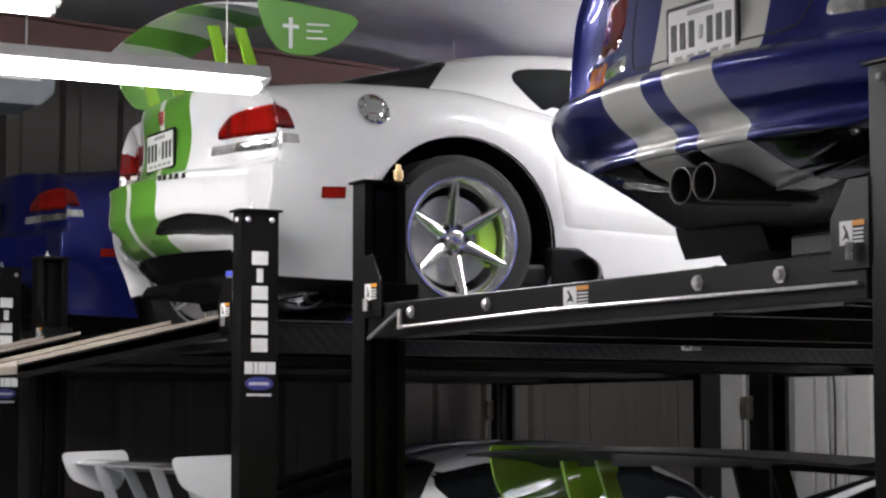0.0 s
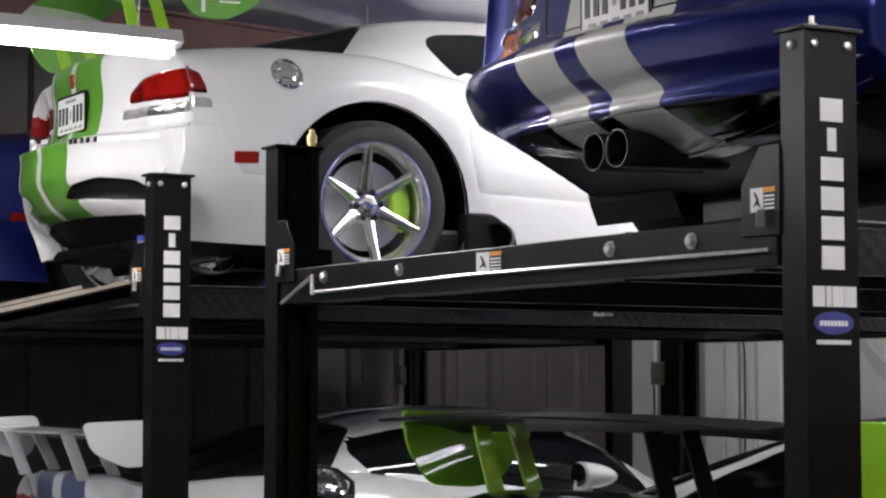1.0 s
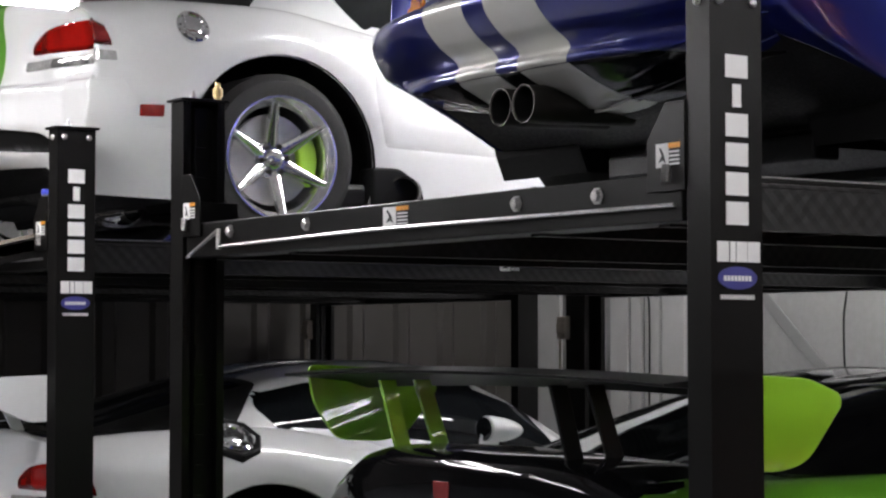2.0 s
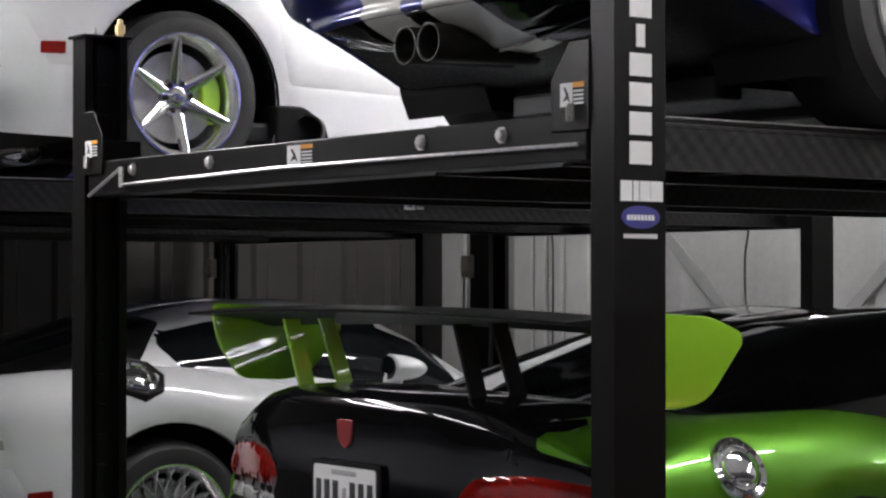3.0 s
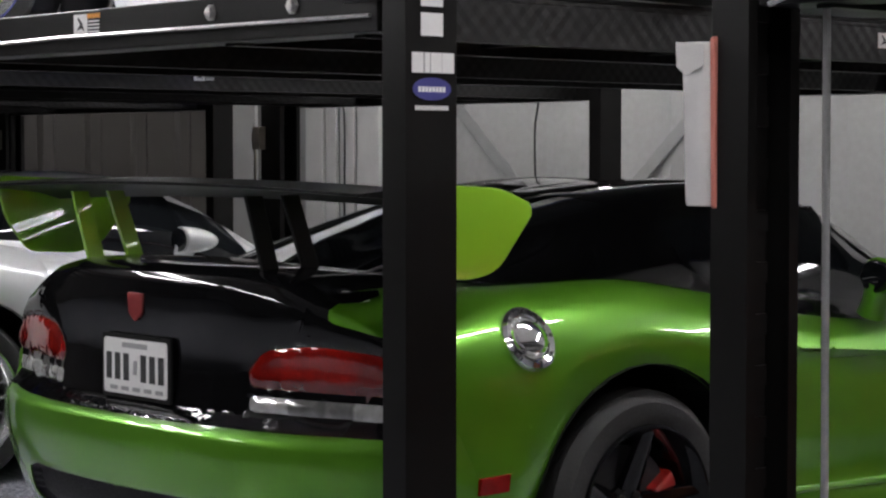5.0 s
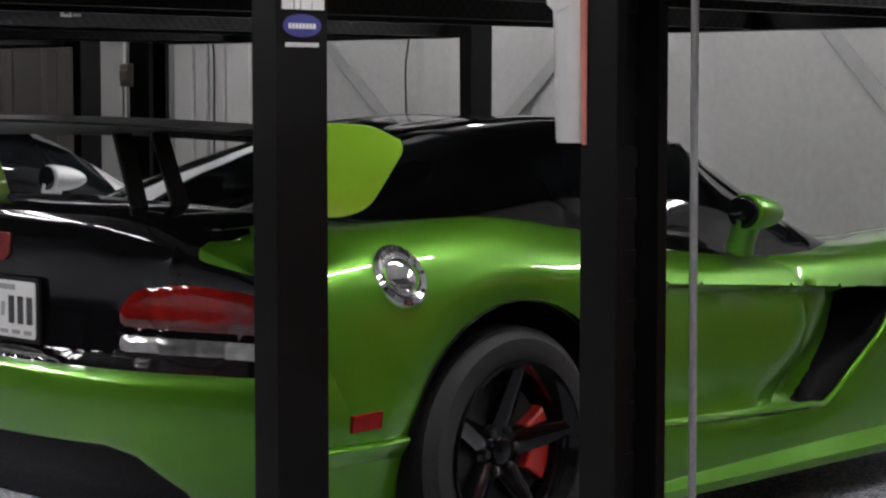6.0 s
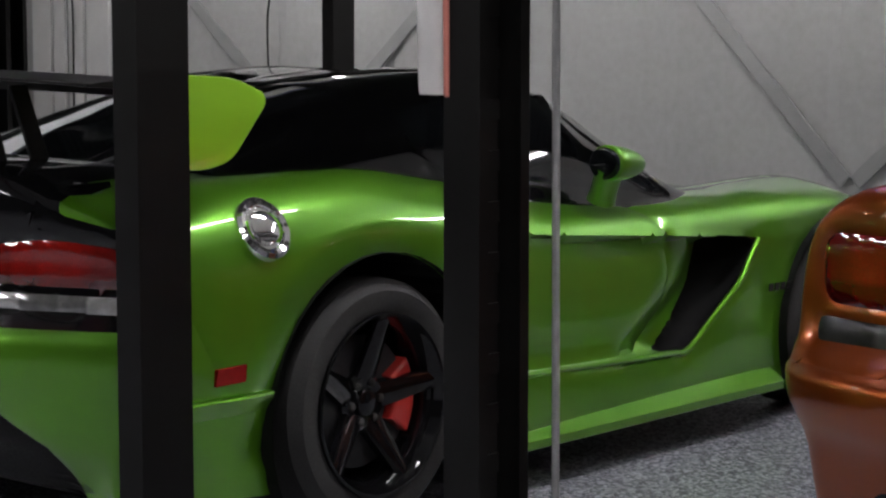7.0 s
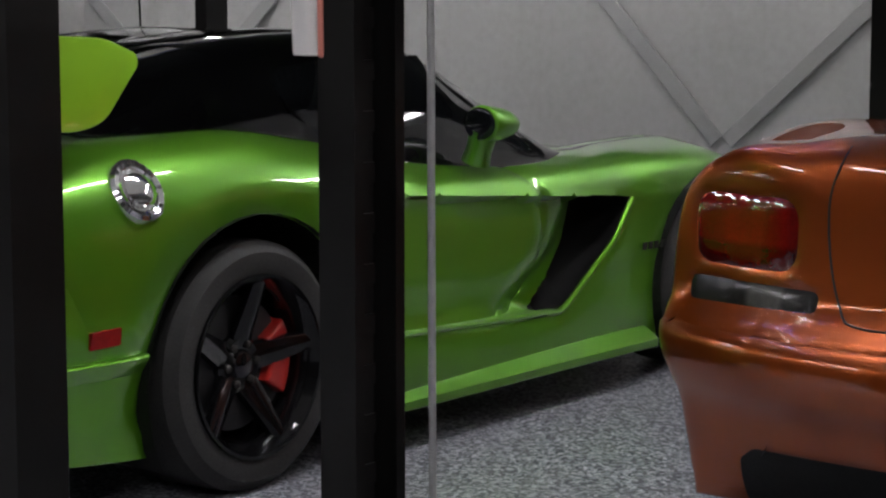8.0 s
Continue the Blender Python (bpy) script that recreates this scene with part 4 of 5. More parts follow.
def mirror_on_stalk(root, side, mat):
    m = new("door_mirror")
    m.parent = root
    x = side * 0.905
    bm = bmesh.new()
    bmesh.ops.create_uvsphere(bm, u_segments=28, v_segments=18, radius=1.0)
    for v in bm.verts:
        c = v.co
        y = c.y * (0.19 if c.y > 0 else 0.012)
        v.co = Vector((x + c.x * 0.066, 1.085 + y, 0.968 + c.z * 0.058 - 0.05 * max(y, 0)))
    part("housing", bm, mat, m, smooth=True)
    bm = bmesh.new()
    bmesh.ops.create_uvsphere(bm, u_segments=28, v_segments=10, radius=1.0)
    for v in bm.verts:
        c = v.co
        v.co = Vector((x + c.x * 0.060, 1.071 + c.y * 0.006, 0.968 + c.z * 0.052))
    part("mirror_glass", bm, GLASS, m, smooth=True)
    bm = bmesh.new()
    tube(bm, [(x - side * 0.05, 1.12, 0.845), (x - side * 0.035, 1.115, 0.88), (x - side * 0.01, 1.11, 0.945)], [0.048, 0.042, 0.046], 14)
    part("stalk", bm, mat, m, smooth=True)
    return m


def fuel_cap(root, side, mat, place, size, surround=False):
    y, z = place
    x = side_x(y, z)
    x2, x3 = side_x(y, z + 0.06), side_x(y, z - 0.06)
    nrm = Vector((0.12, 0, x3 - x2)).normalized()
    q = Vector((1, 0, 0)).rotation_difference(nrm).to_matrix().to_4x4()
    base = Matrix.Translation((x, y, z)) @ q @ Matrix.Scale(size, 4)
    def ring(name, prof, m, k=40):
        bm = bmesh.new()
        lathe(bm, prof, "x", n=k)
        bm.transform(base)
        if side < 0:
            bm.transform(Matrix.Scale(-1, 4, Vector((1, 0, 0))))
            bmesh.ops.reverse_faces(bm, faces=bm.faces)
        return part(name, bm, m, root, smooth=True)
    cap = ring("fuel_cap", [(-0.02, 0.090), (0.004, 0.088), (0.012, 0.078), (0.008, 0.064), (0.000, 0.058), (0.000, 0.050), (0.010, 0.046), (0.016, 0.030), (0.018, 0.0005)], mat)
    if surround:
        ring("cap_surround", [(-0.03, 0.128), (0.004, 0.126), (0.008, 0.118), (-0.004, 0.092)], PLASTIC, 8)
    for k in range(8):
        a = k * math.tau / 8
        bm = bmesh.new()
        lathe(bm, [(0.004, 0.007), (0.012, 0.006), (0.0125, 0.0005)], "x", (0, 0.073 * math.cos(a), 0.073 * math.sin(a)), 8)
        bm.transform(base)
        ob = part("cap_screw", bm, DARK_STEEL, None)
        ob.parent = cap
    return cap


def coupe(m, name, label, scheme, glass_roof, rim=("six", CHROME, LIME_CALIPER), wing=None, plate=0.74, exhaust="side", fuel=CHROME, stripes=None, vent=False, group="parked coupes", rear_black=False, mirrors=None, kind="new", fuel_at=(-0.43, 0.87), amber=False, reverse=CLEAR_LENS, cap_size=1.0, lip=False, quarter=False, hatch=False, deck_glass=False, grilles=False, skirt=PLASTIC, under=((-1, 0.0), (0.60, 0.0), (0.50, 0.39), (-1, 0.39))):
    """scheme: (body, bumper, roof). stripes: list of (x0, x1, material)."""
    root = empty(name, m, label, "car", group)
    body, bumper, roof = scheme
    big, up = (lambda c: c[:, 0] > 0.55), (lambda c: c[:, 2] > 0.5)
    tail = lambda c: (c[:, 1] < -0.83)
    reg = [("body", body, None, None, None)]
    far = 4.0
    shelf = {"new": 0.65, "split": 0.625, "old": 0.545, "full": 0.572}[kind]
    for x0, x1, mat in stripes or ():
        reg.append(("body", mat, "xy", [(x0, -2), (x1, -2), (x1, far), (x0, far)], lambda c: (c[:, 0] < 0.7) & ~tail(c)))
        reg.append(("body", mat, "xz", [(x0, -1), (x1, -1), (x1, far), (x0, far)], tail))
    if rear_black:
        reg.append(("body", BLACK, "xz", [(-0.5, 0.58), (0.80, 0.58), (0.90, 0.62), (0.90, 0.88), (0.70, 0.925), (0.6, 1.2), (-0.5, 1.2)], lambda c: (c[:, 1] < -0.80)))
        reg.append(("body", BLACK, "xy", [(-0.5, -2), (0.63, -2), (0.63, 0.4), (-0.5, 0.4)], lambda c: c[:, 2] > 0.9))
    reg.append(("floor_pan", UNDER, None, None, lambda c: (BODY_K < 12) & (c[:, 1] > -0.79)))
    reg.append(("hood", body, "xy", [(-1, 1.72), (0.60, 1.72), (0.64, 2.5), (0.5, 3.2), (-1, 3.2)], lambda c: c[:, 2] > 0.55))
    for x0, x1, mat in stripes or ():
        reg.append(("hood", mat, "xy", [(x0, 1.72), (x1, 1.72), (x1, 3.2), (x0, 3.2)], lambda c: c[:, 2] > 0.55))
    if vent:
        edge = [(0.56, 0.366), (1.33, 0.336), (1.40, 0.385), (1.475, 0.46), (1.492, 0.57), (1.467, 0.71), (1.39, 0.79), (1.21, 0.872), (0.62, 0.93), (0.45, 0.62)]
    else:
        edge = [(0.50, 0.42), (1.45, 0.40), (1.45, 0.5), (1.47, 0.845), (0.43, 0.90), (0.45, 0.62)]
    reg.append(("door", body, "yz", edge, big))
    reg.append(("rear_bumper", bumper, "yz", [(-2, 0), (-0.30, 0), (-0.36, 0.435), (-0.60, 0.445), (-0.70, shelf), (-2, shelf)], lambda c: (BODY_K >= 12) & (c[:, 1] > -0.84)))
    reg.append(("rear_bumper", bumper, "xz", [(-2, -1), (2, -1), (2, shelf), (-2, shelf)], tail))
    for x0, x1, mat in stripes or ():
        reg.append(("rear_bumper", mat, "xz", [(x0, -1), (x1, -1), (x1, shelf), (x0, shelf)], tail))
    if kind in ("old", "full"):
        reg.append(("valance", skirt, "xz", under, lambda c: (c[:, 1] < -0.72)))
        for x0, x1, mat in stripes or ():
            reg.append(("valance", mat, "xz", [(x0, -1), (x1, -1), (x1, 0.329), (x0, 0.329)], lambda c: c[:, 1] < -0.72))
    if kind in ("new", "split"):
        reg.append(("diffuser", PLASTIC, "xz", under, lambda c: c[:, 1] < -0.8))
        if grilles:
            reg.append(("rear_grille", PLASTIC, "xz", rounded([(0.18, 0.375), (0.28, 0.425), (0.45, 0.452), (0.62, 0.43), (0.72, 0.345), (0.40, 0.365)], 0.02), lambda c: c[:, 1] < -0.75))
    round_corner = lambda c: c[:, 1] < -0.70
    low = kind in ("old", "full")
    reg.append(("tail_light", RED_LENS, "xz", OLD_LIGHT if low else WRAP_LIGHT if kind == "split" else LIGHT, round_corner if kind == "split" else tail))
    reg.append(("reverse_light", reverse, "xz", OLD_REVERSE if low else WRAP_REVERSE if kind == "split" else REVERSE, round_corner if kind == "split" else tail))
    if kind == "split":
        flank = lambda c: (c[:, 0] > 0.80) & (c[:, 1] > -0.86)
        reg.append(("tail_light", RED_LENS, "yz", [(-0.95, 0.757), (-0.95, 0.866), (-0.81, 0.862), (-0.775, 0.84), (-0.745, 0.757)], flank))
        reg.append(("reverse_light", reverse, "yz", [(-0.95, 0.700), (-0.95, 0.740), (-0.735, 0.738), (-0.73, 0.700)], flank))
    if deck_glass:
        reg.append(("hatch_glass", GLASS, "xy", [(-0.5, -0.84), (0.50, -0.84), (0.66, -0.62), (0.72, -0.30), (0.68, 0.05), (-0.5, 0.05)], lambda c: c[:, 2] > 0.86))
    if amber:
        reg.append(("indicator", AMBER_LENS, "xz", [(0.66, 0.5), (1.0, 0.5), (1.0, 0.70), (0.66, 0.70)], lambda c: inside(OLD_REVERSE, c[:, AX["xz"]]) & tail(c)))
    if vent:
        # the shallow vent panel is coloured black in place of deep shade
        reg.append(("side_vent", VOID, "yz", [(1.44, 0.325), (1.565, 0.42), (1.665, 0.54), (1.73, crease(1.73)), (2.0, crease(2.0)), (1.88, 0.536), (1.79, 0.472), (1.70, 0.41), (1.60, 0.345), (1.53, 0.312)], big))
    for ya in AXLES:
        reg.append((None, body, "yz", circle(ya, 0.335, 0.438 if ya == 0 else 0.385, 72), big))
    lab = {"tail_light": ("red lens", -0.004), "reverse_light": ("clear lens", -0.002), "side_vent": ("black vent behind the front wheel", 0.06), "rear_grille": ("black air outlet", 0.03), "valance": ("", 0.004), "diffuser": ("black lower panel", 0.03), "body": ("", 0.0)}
    build_regions(*BODIES[kind], reg, root, 0.004, lab)
    # cabin
    reg = [("cabin", roof, None, None, None)]
    for x0, x1, mat in stripes or ():
        reg.append(("cabin", mat, "xy", [(x0, -2), (x1, -2), (x1, far), (x0, far)], lambda c: (c[:, 0] < 0.5)))
    upc = lambda c: c[:, 0] > 0.5
    shape = SILVER_GLASS if quarter else SIDE_GLASS
    reg.append(("side_window", GLASS, "yz", rounded(shape, 0.03), lambda c: (CAB_K >= 4) & (CAB_K < 16) & (c[:, 1] < 1.58)))
    if hatch:
        reg.append(("hatch_panel", PLASTIC, "yz", HATCH, lambda c: CAB_K >= 3))
    reg.append(("rear_window", GLASS, None, None, lambda c: (CAB_K >= 17) & (c[:, 1] < (0.12 if hatch else 0.30)) & (c[:, 1] > -0.56)))
    reg.append(("windscreen", GLASS, None, None, lambda c: (CAB_K >= 18) & (c[:, 1] > 1.13)))
    build_regions(CAB_V, CAB_F, reg, root, 0.003, {"side_window": ("", 0.003), "rear_window": ("dark glass", 0.003), "windscreen": ("dark glass", 0.003)})
    # wheels, arches, underside
    for ya, r, wd in ((0.0, 0.352, 0.33), (2.51, 0.33, 0.28)):
        for s in (-1, 1):
            tyre_and_rim(root, s * 0.935, ya, r, rim[0], rim[1], rim[2], s, wd, 0.252 if ya == 0 else 0.24)
            bm = bmesh.new()
            rr = 0.441 if ya == 0 else 0.388
            rows = []
            for k in range(25):
                a = radians(-28 + k * 236 / 24)
                rows.append([bm.verts.new((s * xx, ya + rr * math.cos(a), 0.335 + rr * math.sin(a))) for xx in (0.945, 0.5)])
            for p, q in zip(rows, rows[1:]):
                bm.faces.new((p[0], p[1], q[1], q[0]))
            bm.faces.new([p[1] for p in rows])
            part("arch_liner", bm, PLASTIC, root)
    bm = bmesh.new()
    prism(bm, [(-0.70, -0.30), (0.70, -0.30), (0.90, 0.45), (0.88, 2.05), (0.70, 3.1), (-0.70, 3.1), (-0.88, 2.05), (-0.90, 0.45)], lambda u, v, d: (u, v, 0.165 + d), 0.10, bevel=0.02)
    for yy in (-0.35, 0.35):
        box(bm, -0.45, 0.45, yy, yy + 0.10, 0.10, 0.17, 0.01)
    part("underbody", bm, UNDER, root)
    for s in (-1, 1):
        # side sill
        bm = bmesh.new()
        prism(bm, [(0.88, 0.200), (0.91, 0.198), (0.968, 0.158), (0.966, 0.130), (0.88, 0.122)], lambda u, v, d: (s * u, 0.45 + d, v), 1.63, bevel=0.005)
        part("side_sill", bm, body, root)
        bm = bmesh.new()
        prism(bm, rounded([(-0.64, 0.485), (-0.54, 0.488), (-0.54, 0.535), (-0.64, 0.531)], 0.006), lambda u, v, d: (s * (side_x(u, v) - 0.004 + d), u, v), 0.010, bevel=0.002)
        part("side_marker", bm, RED_MARKER, root, "small red side marker")
        if lip:
            bm = bmesh.new()
            rows = []
            for k in range(15):
                yy = -0.80 + 0.37 * k / 14
                xx = side_x(yy, 0.45)
                rows.append([bm.verts.new((s * (xx + e), yy, zz)) for e, zz in ((-0.01, 0.452), (0.014, 0.450), (0.017, 0.444), (0.013, 0.436), (-0.01, 0.40))])
            for p, q in zip(rows, rows[1:]):
                for j in range(4):
                    bm.faces.new((p[j], p[j + 1], q[j + 1], q[j]))
            bmesh.ops.recalc_face_normals(bm, faces=bm.faces)
            part("bumper_lip", bm, bumper, root, smooth=True)
        mirror_on_stalk(root, s, mirrors or body)
        if exhaust == "side":
            bm = bmesh.new()
            lathe(bm, [(0.0, 0.058), (0.0, 0.066), (-0.16, 0.07), (-0.16, 0.05)], "x", (0, 0, 0), 28)
            lathe(bm, [(-0.004, 0.058), (-0.15, 0.05), (-0.15, 0.0005)], "x", (0, 0, 0), 28, mi=1)
            bm.transform(Matrix.Translation((s * 0.985, 0.555, 0.235)) @ Matrix.Rotation(radians(-38 * s if s > 0 else 180 + 38), 4, "Z"))
            part("exhaust_tip", bm, [DARK_STEEL, PLASTIC], root, "dark round side exhaust tip", smooth=True)
            bm = bmesh.new()
            prism(bm, rounded([(0.42, 0.09), (0.42, 0.335), (0.56, 0.335), (0.66, 0.27), (0.72, 0.09)], 0.03), lambda u, v, d: (s * (0.84 + d), u, v), 0.118, bevel=0.012)
            part("exhaust_surround", bm, PLASTIC, root)
        if vent:
            bm = bmesh.new()
            line = curve_through([(2.0, 0.665), (1.94, 0.60), (1.88, 0.536), (1.79, 0.472), (1.70, 0.41), (1.60, 0.347), (1.53, 0.318), (1.44, 0.326), (1.10, 0.338), (0.80, 0.352), (0.48, 0.364)], 60)
            tube(bm, [(s * (max(side_x(u + 0.03, w - 0.03), side_x(u, w - 0.04)) - 0.006), u, w - 0.004) for u, w in line], 0.011, 8)
            part("vent_lip", bm, body, root, smooth=True)
    if exhaust == "rear":
        for k in (-1, 1):
            bm = bmesh.new()
            lathe(bm, [(0.0, 0.046), (-0.004, 0.049), (-0.004, 0.052), (0.06, 0.053), (0.36, 0.042)], "y", (k * 0.054, -1.03, 0.245), 28)
            lathe(bm, [(0.0, 0.046), (0.2, 0.044), (0.2, 0.0005)], "y", (k * 0.054, -1.03, 0.245), 28, mi=1)
            part("exhaust_tip", bm, [DARK_STEEL, PLASTIC], root, "dark round steel exhaust tip", smooth=True)
    if plate:
        licence_plate(root, plate, kind)
    fuel_cap(root, 1, fuel if fuel is not CHROME else POLISHED, fuel_at, cap_size, quarter)
    if wing:
        rear_wing(root, **wing)
    return root


def script_bars(root, y0, z, mat, n=4, size=0.022, on_side=True):
    """A small badge as a row of plain bars."""
    bm = bmesh.new()
    for k in range(n):
        u = y0 + k * size * 1.35
        x = max(side_x(u, z), side_x(u + size, z + size)) + 0.006
        prism(bm, [(u, z), (u + size, z), (u + size * 1.15, z + size), (u + size * 0.15, z + size)], lambda a, b, d: (x + 0.001 + d, a, b), 0.004)
    return part("badge_bars", bm, mat, root)


def tail_bars(root, x0, z, mat, kind, n=5, w=0.026, h=0.02):
    bm = bmesh.new()
    for k in range(n):
        u = x0 + k * w * 1.3
        y = place_on(TAIL_PTS[kind], u, z)
        prism(bm, [(u, z), (u + w, z), (u + w * 1.1, z + h), (u + w * 0.1, z + h)], lambda a, b, d: (a, y + 0.002 - d, b), 0.006)
    return part("badge_bars", bm, mat, root)


def emblem(root, x, z, mat, r=0.03, kind="new"):
    y = place_on(TAIL_PTS[kind], x, z)
    bm = bmesh.new()
    prism(bm, rounded([(-r, 0.9 * r), (r, 0.9 * r), (r * 0.8, -0.6 * r), (0, -1.2 * r), (-r * 0.8, -0.6 * r)], 0.008), lambda u, v, d: (x + u, y + 0.004 - d, z + v), 0.010, bevel=0.002)
    return part("tail_badge", bm, mat, root)


BADGE = material("badge_enamel", (0.35, 0.06, 0.06), 0.25, 0.5, 0.5, vary=0.4, scale=60)
green = coupe(pose(-4.65, 4.11, 0), "green_coupe", "metallic green coupe with black roof, tail and wing", (GREEN, GREEN, BLACK), True,
              ("five", BLACK, RED_PAINT), plate=0.765, exhaust="", vent=True, lip=True, rear_black=True, under=((-1, 0.0), (0.72, 0.0), (0.67, 0.34), (0.57, 0.43), (0.48, 0.452), (-1, 0.445)),
              wing=dict(z=1.25, y=-0.85, half=0.92, chord=0.32, blade_mat=CARBON, plate_mat=LIME, strut_mats=(LIME, CARBON), bow=0.02))
emblem(green, 0.0, 0.935, BADGE, 0.038)
white = coupe(pose(-8.2, 4.03, DECK), "white_coupe", "white coupe with green stripes and wing, on a lift", (WHITE, WHITE, WHITE), True,
              ("six", CHROME, LIME_CALIPER), plate=0.76, fuel=CHROME, fuel_at=(-0.40, 0.86), kind="split", cap_size=0.82, hatch=True, grilles=True, under=((-1, 0.0), (0.62, 0.0), (0.55, 0.30), (-1, 0.31)), stripes=((0.025, 0.28, DEEP_GREEN),),
              wing=dict(z=1.255, y=-0.80, half=0.84, chord=0.34, plate_shape=[(-0.09, 0.03), (0.10, 0.025), (0.33, 0.0), (0.37, -0.03), (0.28, -0.13), (0.16, -0.19), (0.02, -0.185), (-0.05, -0.10)], blade_mat=WHITE, plate_mat=DEEP_GREEN, strut_mats=(LIME, LIME), bow=0.09, mid_mat=DEEP_GREEN))
emblem(white, 0.0, 0.905, BADGE, kind="split")
blue = coupe(pose(-4.47, 4.22, DECK), "blue_coupe", "dark blue coupe with two ivory stripes, parked on a lift", (BLUE, BLUE, BLUE), True,
             ("six", CHROME, DARK_STEEL), plate=0.665, exhaust="rear", stripes=((0.05, 0.26, IVORY),), kind="old", amber=True, skirt=BLACK, under=((-1, 0), (1, 0), (1, 0.33), (-1, 0.33)))
silver = coupe(pose(-8.2, 3.98, 0), "white_winged_coupe", "white coupe with dull blue stripes and a tall white wing", (PEARL, PEARL, PEARL), True,
               ("mesh", CHROME, DARK_STEEL), kind="split", plate=0.74, stripes=((0.05, 0.28, BLUE_STRIPE),), fuel_at=(-0.12, 0.96), quarter=True, hatch=True, deck_glass=True,
               wing=dict(z=1.17, y=-0.95, half=0.68, chord=0.20, blade_mat=PEARL, plate_mat=PEARL, strut_mats=(PEARL, PEARL), strut_x=(0.34, 0.2),
                         plate_shape=[(-0.17, 0.04), (0.14, 0.05), (0.16, 0.0), (0.12, -0.13), (0.02, -0.14), (-0.12, -0.08)]))
orange = coupe(pose(-1.65, 5.25, 0), "orange_coupe", "copper orange coupe parked on the floor under a lift", (ORANGE, ORANGE, ORANGE), True,
               ("five", CHROME, DARK_STEEL), plate=0, exhaust="", kind="full", reverse=SMOKED_LENS, under=((-1, 0.0), (0.70, 0.0), (0.68, 0.25), (0.63, 0.285), (-1, 0.30)))
far_blue = coupe(pose(-11.42, 4.22, DECK), "dark_blue_coupe", "plain dark blue coupe parked on a lift by the wall", (BLUE, BLUE, BLUE), True, ("six", CHROME, DARK_STEEL), plate=0.74, kind="split")

tail_bars(white, 0.30, 0.595, DARK_STEEL, "split")
script_bars(green, 2.03, 0.475, DARK_STEEL, 4, 0.026)


def end_plate_decal(root, x, y, z):
    """White cross and short lines of script on the wing's end plate."""
    bm = bmesh.new()
    for o in ([(-0.008, -0.07), (0.008, -0.07), (0.008, 0.055), (-0.008, 0.055)], [(-0.035, 0.012), (-0.008, 0.012), (-0.008, 0.027), (-0.035, 0.027)], [(0.008, 0.012), (0.035, 0.012), (0.035, 0.027), (0.008, 0.027)]):
        prism(bm, o, lambda u, v, d: (x + d, y + u, z + v), 0.002)
    for k, w in enumerate((0.10, 0.07, 0.09)):
        prism(bm, [(0.07, 0.03 - k * 0.028), (0.07 + w, 0.034 - k * 0.028), (0.07 + w, 0.042 - k * 0.028), (0.07, 0.038 - k * 0.028)], lambda u, v, d: (x + d, y + u, z + v), 0.002)
    return part("decal", bm, STICKER, root, "white cross and script bars")


end_plate_decal(white, 0.8535, -0.74, 1.16)

bm = bmesh.new()
lathe(bm, [(-0.16, 0.02), (-0.15, 0.05), (-0.08, 0.068), (0.08, 0.068), (0.15, 0.05), (0.16, 0.042), (0.14, 0.03)], "x", (0.25, -0.42, 0.15), 24)
part("muffler", bm, POLISHED, white, "polished muffler under the tail", smooth=True)
boot_seam(orange, "full")
boot_seam(blue, "old")


# ---- wall braces ----
for foot, z, fall, climb in ((-5.436, 0.586, 1.054, 0.873), (-9.51, 0.677, 0.86, 0.867)):
    brace(foot - 2.5, z + 2.5 * fall, foot - 0.03, z)
    brace(foot + 1.55, z + 1.55 * climb, foot + 0.03, z)


# ---- fluorescent fittings: housing, glowing tubes, end caps; most are added for brightness ----
TUBE = material("fluorescent_tube", (1.0, 0.97, 1.0), 0.4, emit=1.0, vary=0.0)
TUBE.node_tree.nodes["Principled BSDF"].inputs["Emission Strength"].default_value = TUBE_POWER


def tube_light(x, y, z, length, along="y", label="white enamel fluorescent fitting with lit tubes, hung over the cars; most are added for brightness"):
    root = empty("fluorescent_light", pose(x, y, z, 0, 0, 0 if along == "y" else 90), label, "ceiling light", "fluorescent lights")
    h = length / 2
    bm = bmesh.new()
    prism(bm, [(-0.055, 0.03), (-0.035, 0.075), (0.035, 0.075), (0.055, 0.03), (0.02, 0.012), (-0.02, 0.012)], lambda u, v, d: (u, d - h, v), length, bevel=0.002)
    part("housing", bm, HOUSING, root)
    for s in (-1, 1):
        bm = bmesh.new()
        tube(bm, [(s * 0.028, -h + 0.04, -0.002), (s * 0.028, h - 0.04, -0.002)], 0.0165, 14)
        part("tube", bm, TUBE, root, "glowing white tube", smooth=True)
        for e in (-1, 1):
            bm = bmesh.new()
            box(bm, s * 0.028 - 0.012, s * 0.028 + 0.012, e * (h - 0.035) - 0.012, e * (h - 0.035) + 0.012, -0.022, 0.022, 0.003)
            part("socket", bm, HOUSING, root)
    for e in (-1, 1):
        bm = bmesh.new()
        tube(bm, [(0, e * (h - 0.15), 0.07), (0, e * (h - 0.15), 3.62 + 0.05 * (WALL_Y - y) - z)], 0.003, 6)
        part("hanger", bm, CABLE, root)
    return root


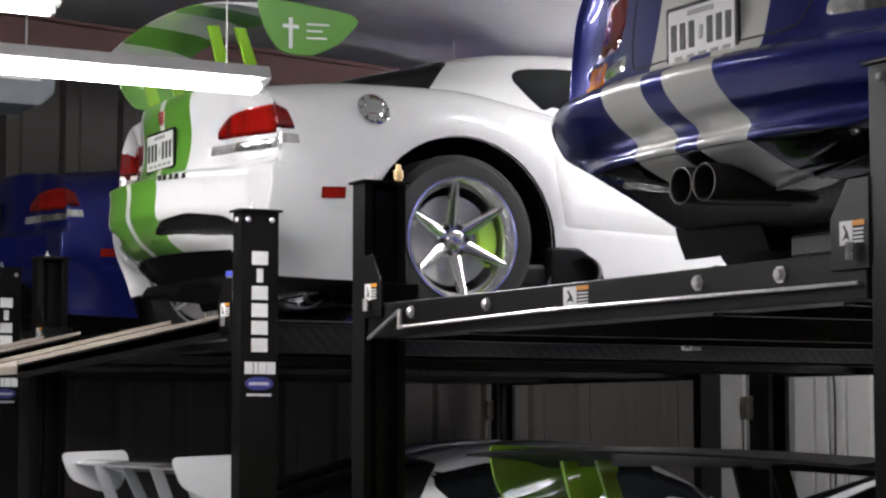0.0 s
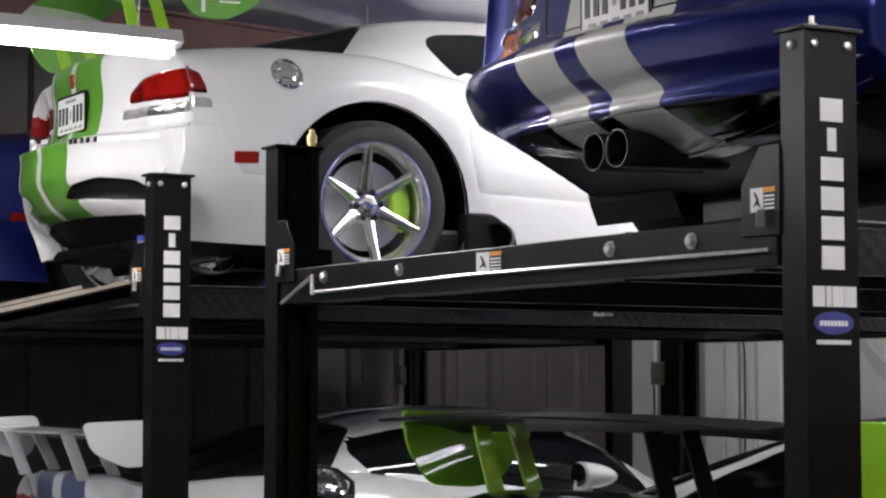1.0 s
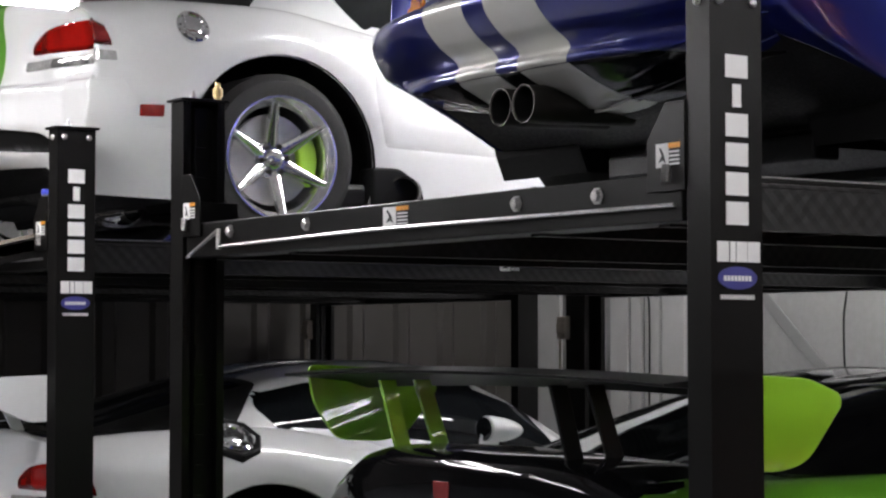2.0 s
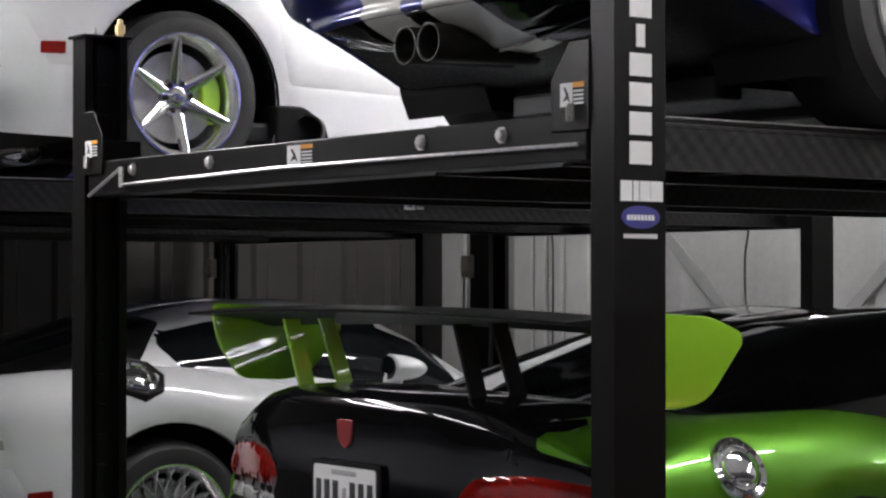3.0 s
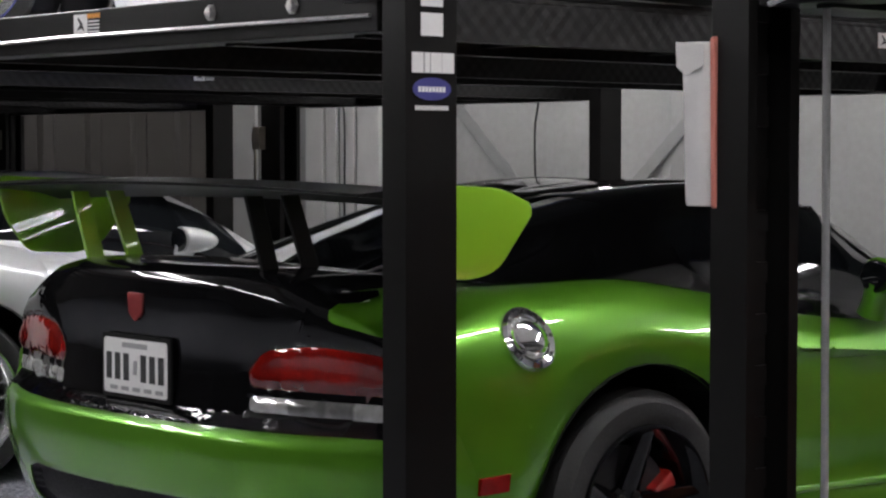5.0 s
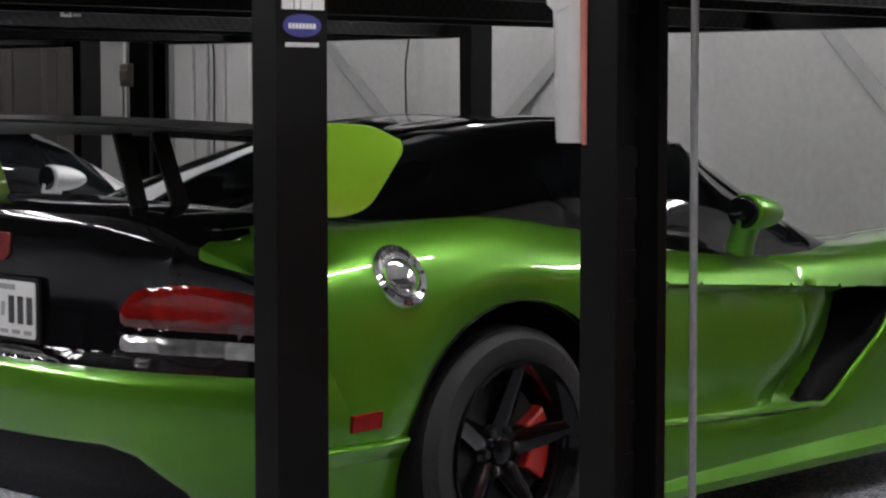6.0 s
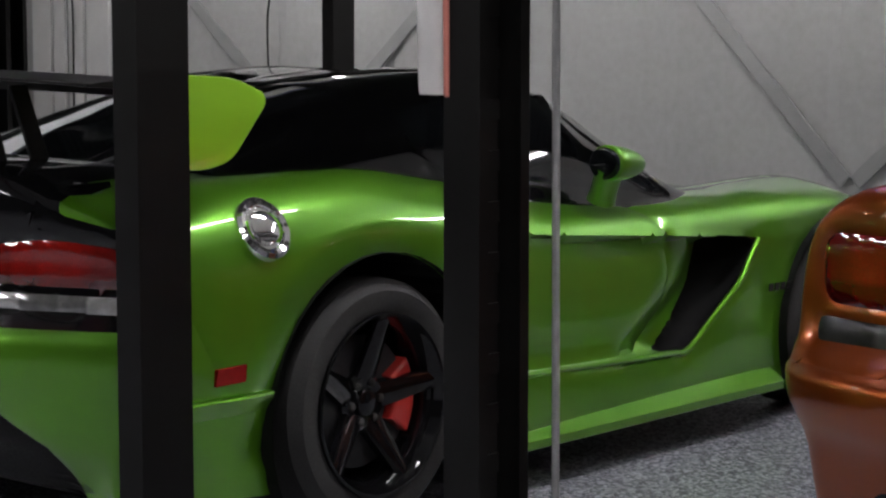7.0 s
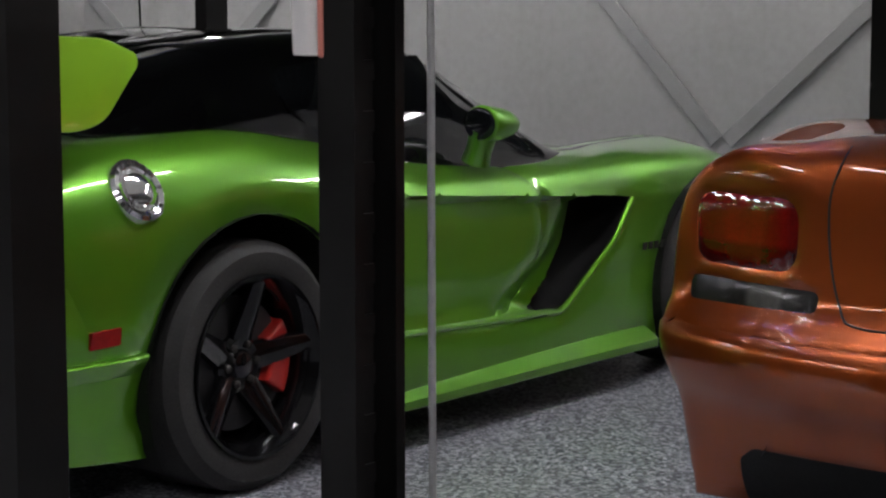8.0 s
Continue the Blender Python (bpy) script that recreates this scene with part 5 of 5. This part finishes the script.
tube_light(-6.6, 1.65, 2.53, 2.42)
tube_light(-8.0, 1.33, 3.03, 2.42)
# from here on, fittings added to brighten the cars, floor, wall and ceiling
tube_light(-6.6, -1.2, 2.75, 2.42)
tube_light(1.6, -0.8, 3.6, 2.42)
tube_light(-1.1, 1.3, 3.45, 2.42)
for x, y in ((-6.65, 5.6), (-2.98, 4.75), (0.8, 5.6)):
    tube_light(x, y, 3.05, 2.42)
tube_light(-11.0, 7.1, 3.05, 2.42)
for x in (-9.3, -6.0, -2.0):
    tube_light(x, 8.6, 3.05, 2.42, "x")


# ---- small things round the posts ----
def paper_roll(x, y, z):
    """A roll of paper towels hung on the post; a pink strip stands in for reflected red."""
    root = empty("paper_towel_roll", pose(x, y, z), "white paper towel roll with a pink reflection strip beside a lift post", "paper roll")
    bm = bmesh.new()
    prof = [(0.0, 0.012), (0.0, 0.038), (0.01, 0.041), (0.22, 0.047), (0.305, 0.049), (0.315, 0.046), (0.315, 0.012)]
    lathe(bm, prof, "z", n=32)
    for v in bm.verts:
        v.co.x += 0.004 * math.sin(v.co.z * 31) * (1 if v.co.y < 0 else 0.3)
    part("roll", bm, PAPER, root, smooth=True)
    # added pink strip: the soft red reflection down the roll's right side
    bm = bmesh.new()
    prism(bm, rounded([(-0.035, -0.005), (0.035, -0.005), (0.04, 0.325), (-0.04, 0.325)], 0.01), lambda u, v, d: (0.040 + d, u, v), 0.012, bevel=0.003)
    part("backing", bm, PINK, root, "pink strip standing in for red reflected on the roll")
    bm = bmesh.new()
    prism(bm, [(-0.034, 0.268), (-0.01, 0.25), (0.034, 0.27), (0.036, 0.31), (-0.036, 0.316)], lambda u, v, d: (u, -0.049 - d, v), 0.0015)
    part("loose_sheet", bm, PAPER, root)
    return root


paper_roll(-2.59, 3.03, 1.248)

bm = bmesh.new()
tube(bm, [(-2.335, 3.08, 0.0), (-2.338, 3.08, 0.7), (-2.342, 3.08, 1.5), (-2.345, 3.08, 2.12)], 0.0075, 8)
tagged(part("steel_cable", bm, CABLE, smooth=True), "taut grey steel cable hanging beside a lift post", "cable")


def bottle(x, y, z):
    root = empty("water_bottle", pose(x, y, z), "clear plastic bottle with a blue cap on the lift", "bottle")
    bm = bmesh.new()
    lathe(bm, [(0.0, 0.0005), (0.0, 0.030), (0.01, 0.033), (0.06, 0.031), (0.065, 0.033), (0.12, 0.033), (0.15, 0.022), (0.165, 0.013), (0.175, 0.013)], "z", n=24)
    part("bottle_body", bm, BOTTLE, root, smooth=True)
    bm = bmesh.new()
    lathe(bm, [(0.175, 0.016), (0.195, 0.016), (0.196, 0.0005)], "z", n=20)
    part("cap", bm, CAP_BLUE, root, smooth=True)
    bm = bmesh.new()
    lathe(bm, [(0.07, 0.0335), (0.115, 0.0335)], "z", n=24)
    part("label_band", bm, STICKER, root, smooth=True)
    return root


bottle(-7.40, 3.06, DECK - 0.002)


def hanging_cord(pts, label):
    bm = bmesh.new()
    tube(bm, [tuple(p) for p in curve_through(pts, 40)], 0.007, 6)
    return tagged(part("cord", bm, PLASTIC, smooth=True), label, "cord")


hanging_cord([(-9.81, 9.72, 3.4), (-9.82, 9.72, 2.4), (-9.79, 9.72, 1.75), (-9.83, 9.72, 1.45), (-9.80, 9.72, 0.6), (-9.81, 9.72, 0.01)], "thin black cord hanging down the grey wall")
hanging_cord([(-11.95, 9.72, 3.4), (-11.9, 9.72, 1.9), (-11.86, 9.72, 1.5), (-11.88, 9.72, 0.01)], "thin black cord hanging down the grey wall")


def brass_fitting(x, y, z):
    bm = bmesh.new()
    lathe(bm, [(0.0, 0.0005), (0.0, 0.012), (0.012, 0.012), (0.013, 0.017), (0.04, 0.017), (0.042, 0.010), (0.06, 0.009), (0.061, 0.0005)], "z", (x, y, z), 12)
    return tagged(part("air_fitting", bm, BRASS, smooth=True), "small brass air fitting on top of a lift post", "fitting")


brass_fitting(-6.10, 3.135, POST_H + 0.01)


def unit_heater(x, y, z):
    """A small grey heater box under the liner, with a white data label."""
    root = empty("unit_heater", pose(x, y, z), "grey steel heater box with a white label under the ceiling", "heater")
    bm = bmesh.new()
    prism(bm, rounded([(-0.3, 0.0), (0.22, 0.0), (0.30, 0.07), (0.30, 0.26), (-0.3, 0.26)], 0.02), lambda u, v, d: (d - 0.2, u, v), 0.4, bevel=0.008)
    part("casing", bm, material("heater_enamel", (0.20, 0.22, 0.24), 0.4, 0.2, vary=0.12, scale=8), root)
    bm = bmesh.new()
    box(bm, 0.2, 0.204, -0.12, 0.22, 0.13, 0.19)
    part("data_label", bm, STICKER, root)
    for yy in (-0.2, 0.2):
        bm = bmesh.new()
        tube(bm, [(0, yy, 0.25), (0, yy, 3.62 + 0.05 * (WALL_Y - y) - z)], 0.006, 6)
        part("hanger", bm, CABLE, root)
    return root


unit_heater(-10.5, 2.96, 3.0)
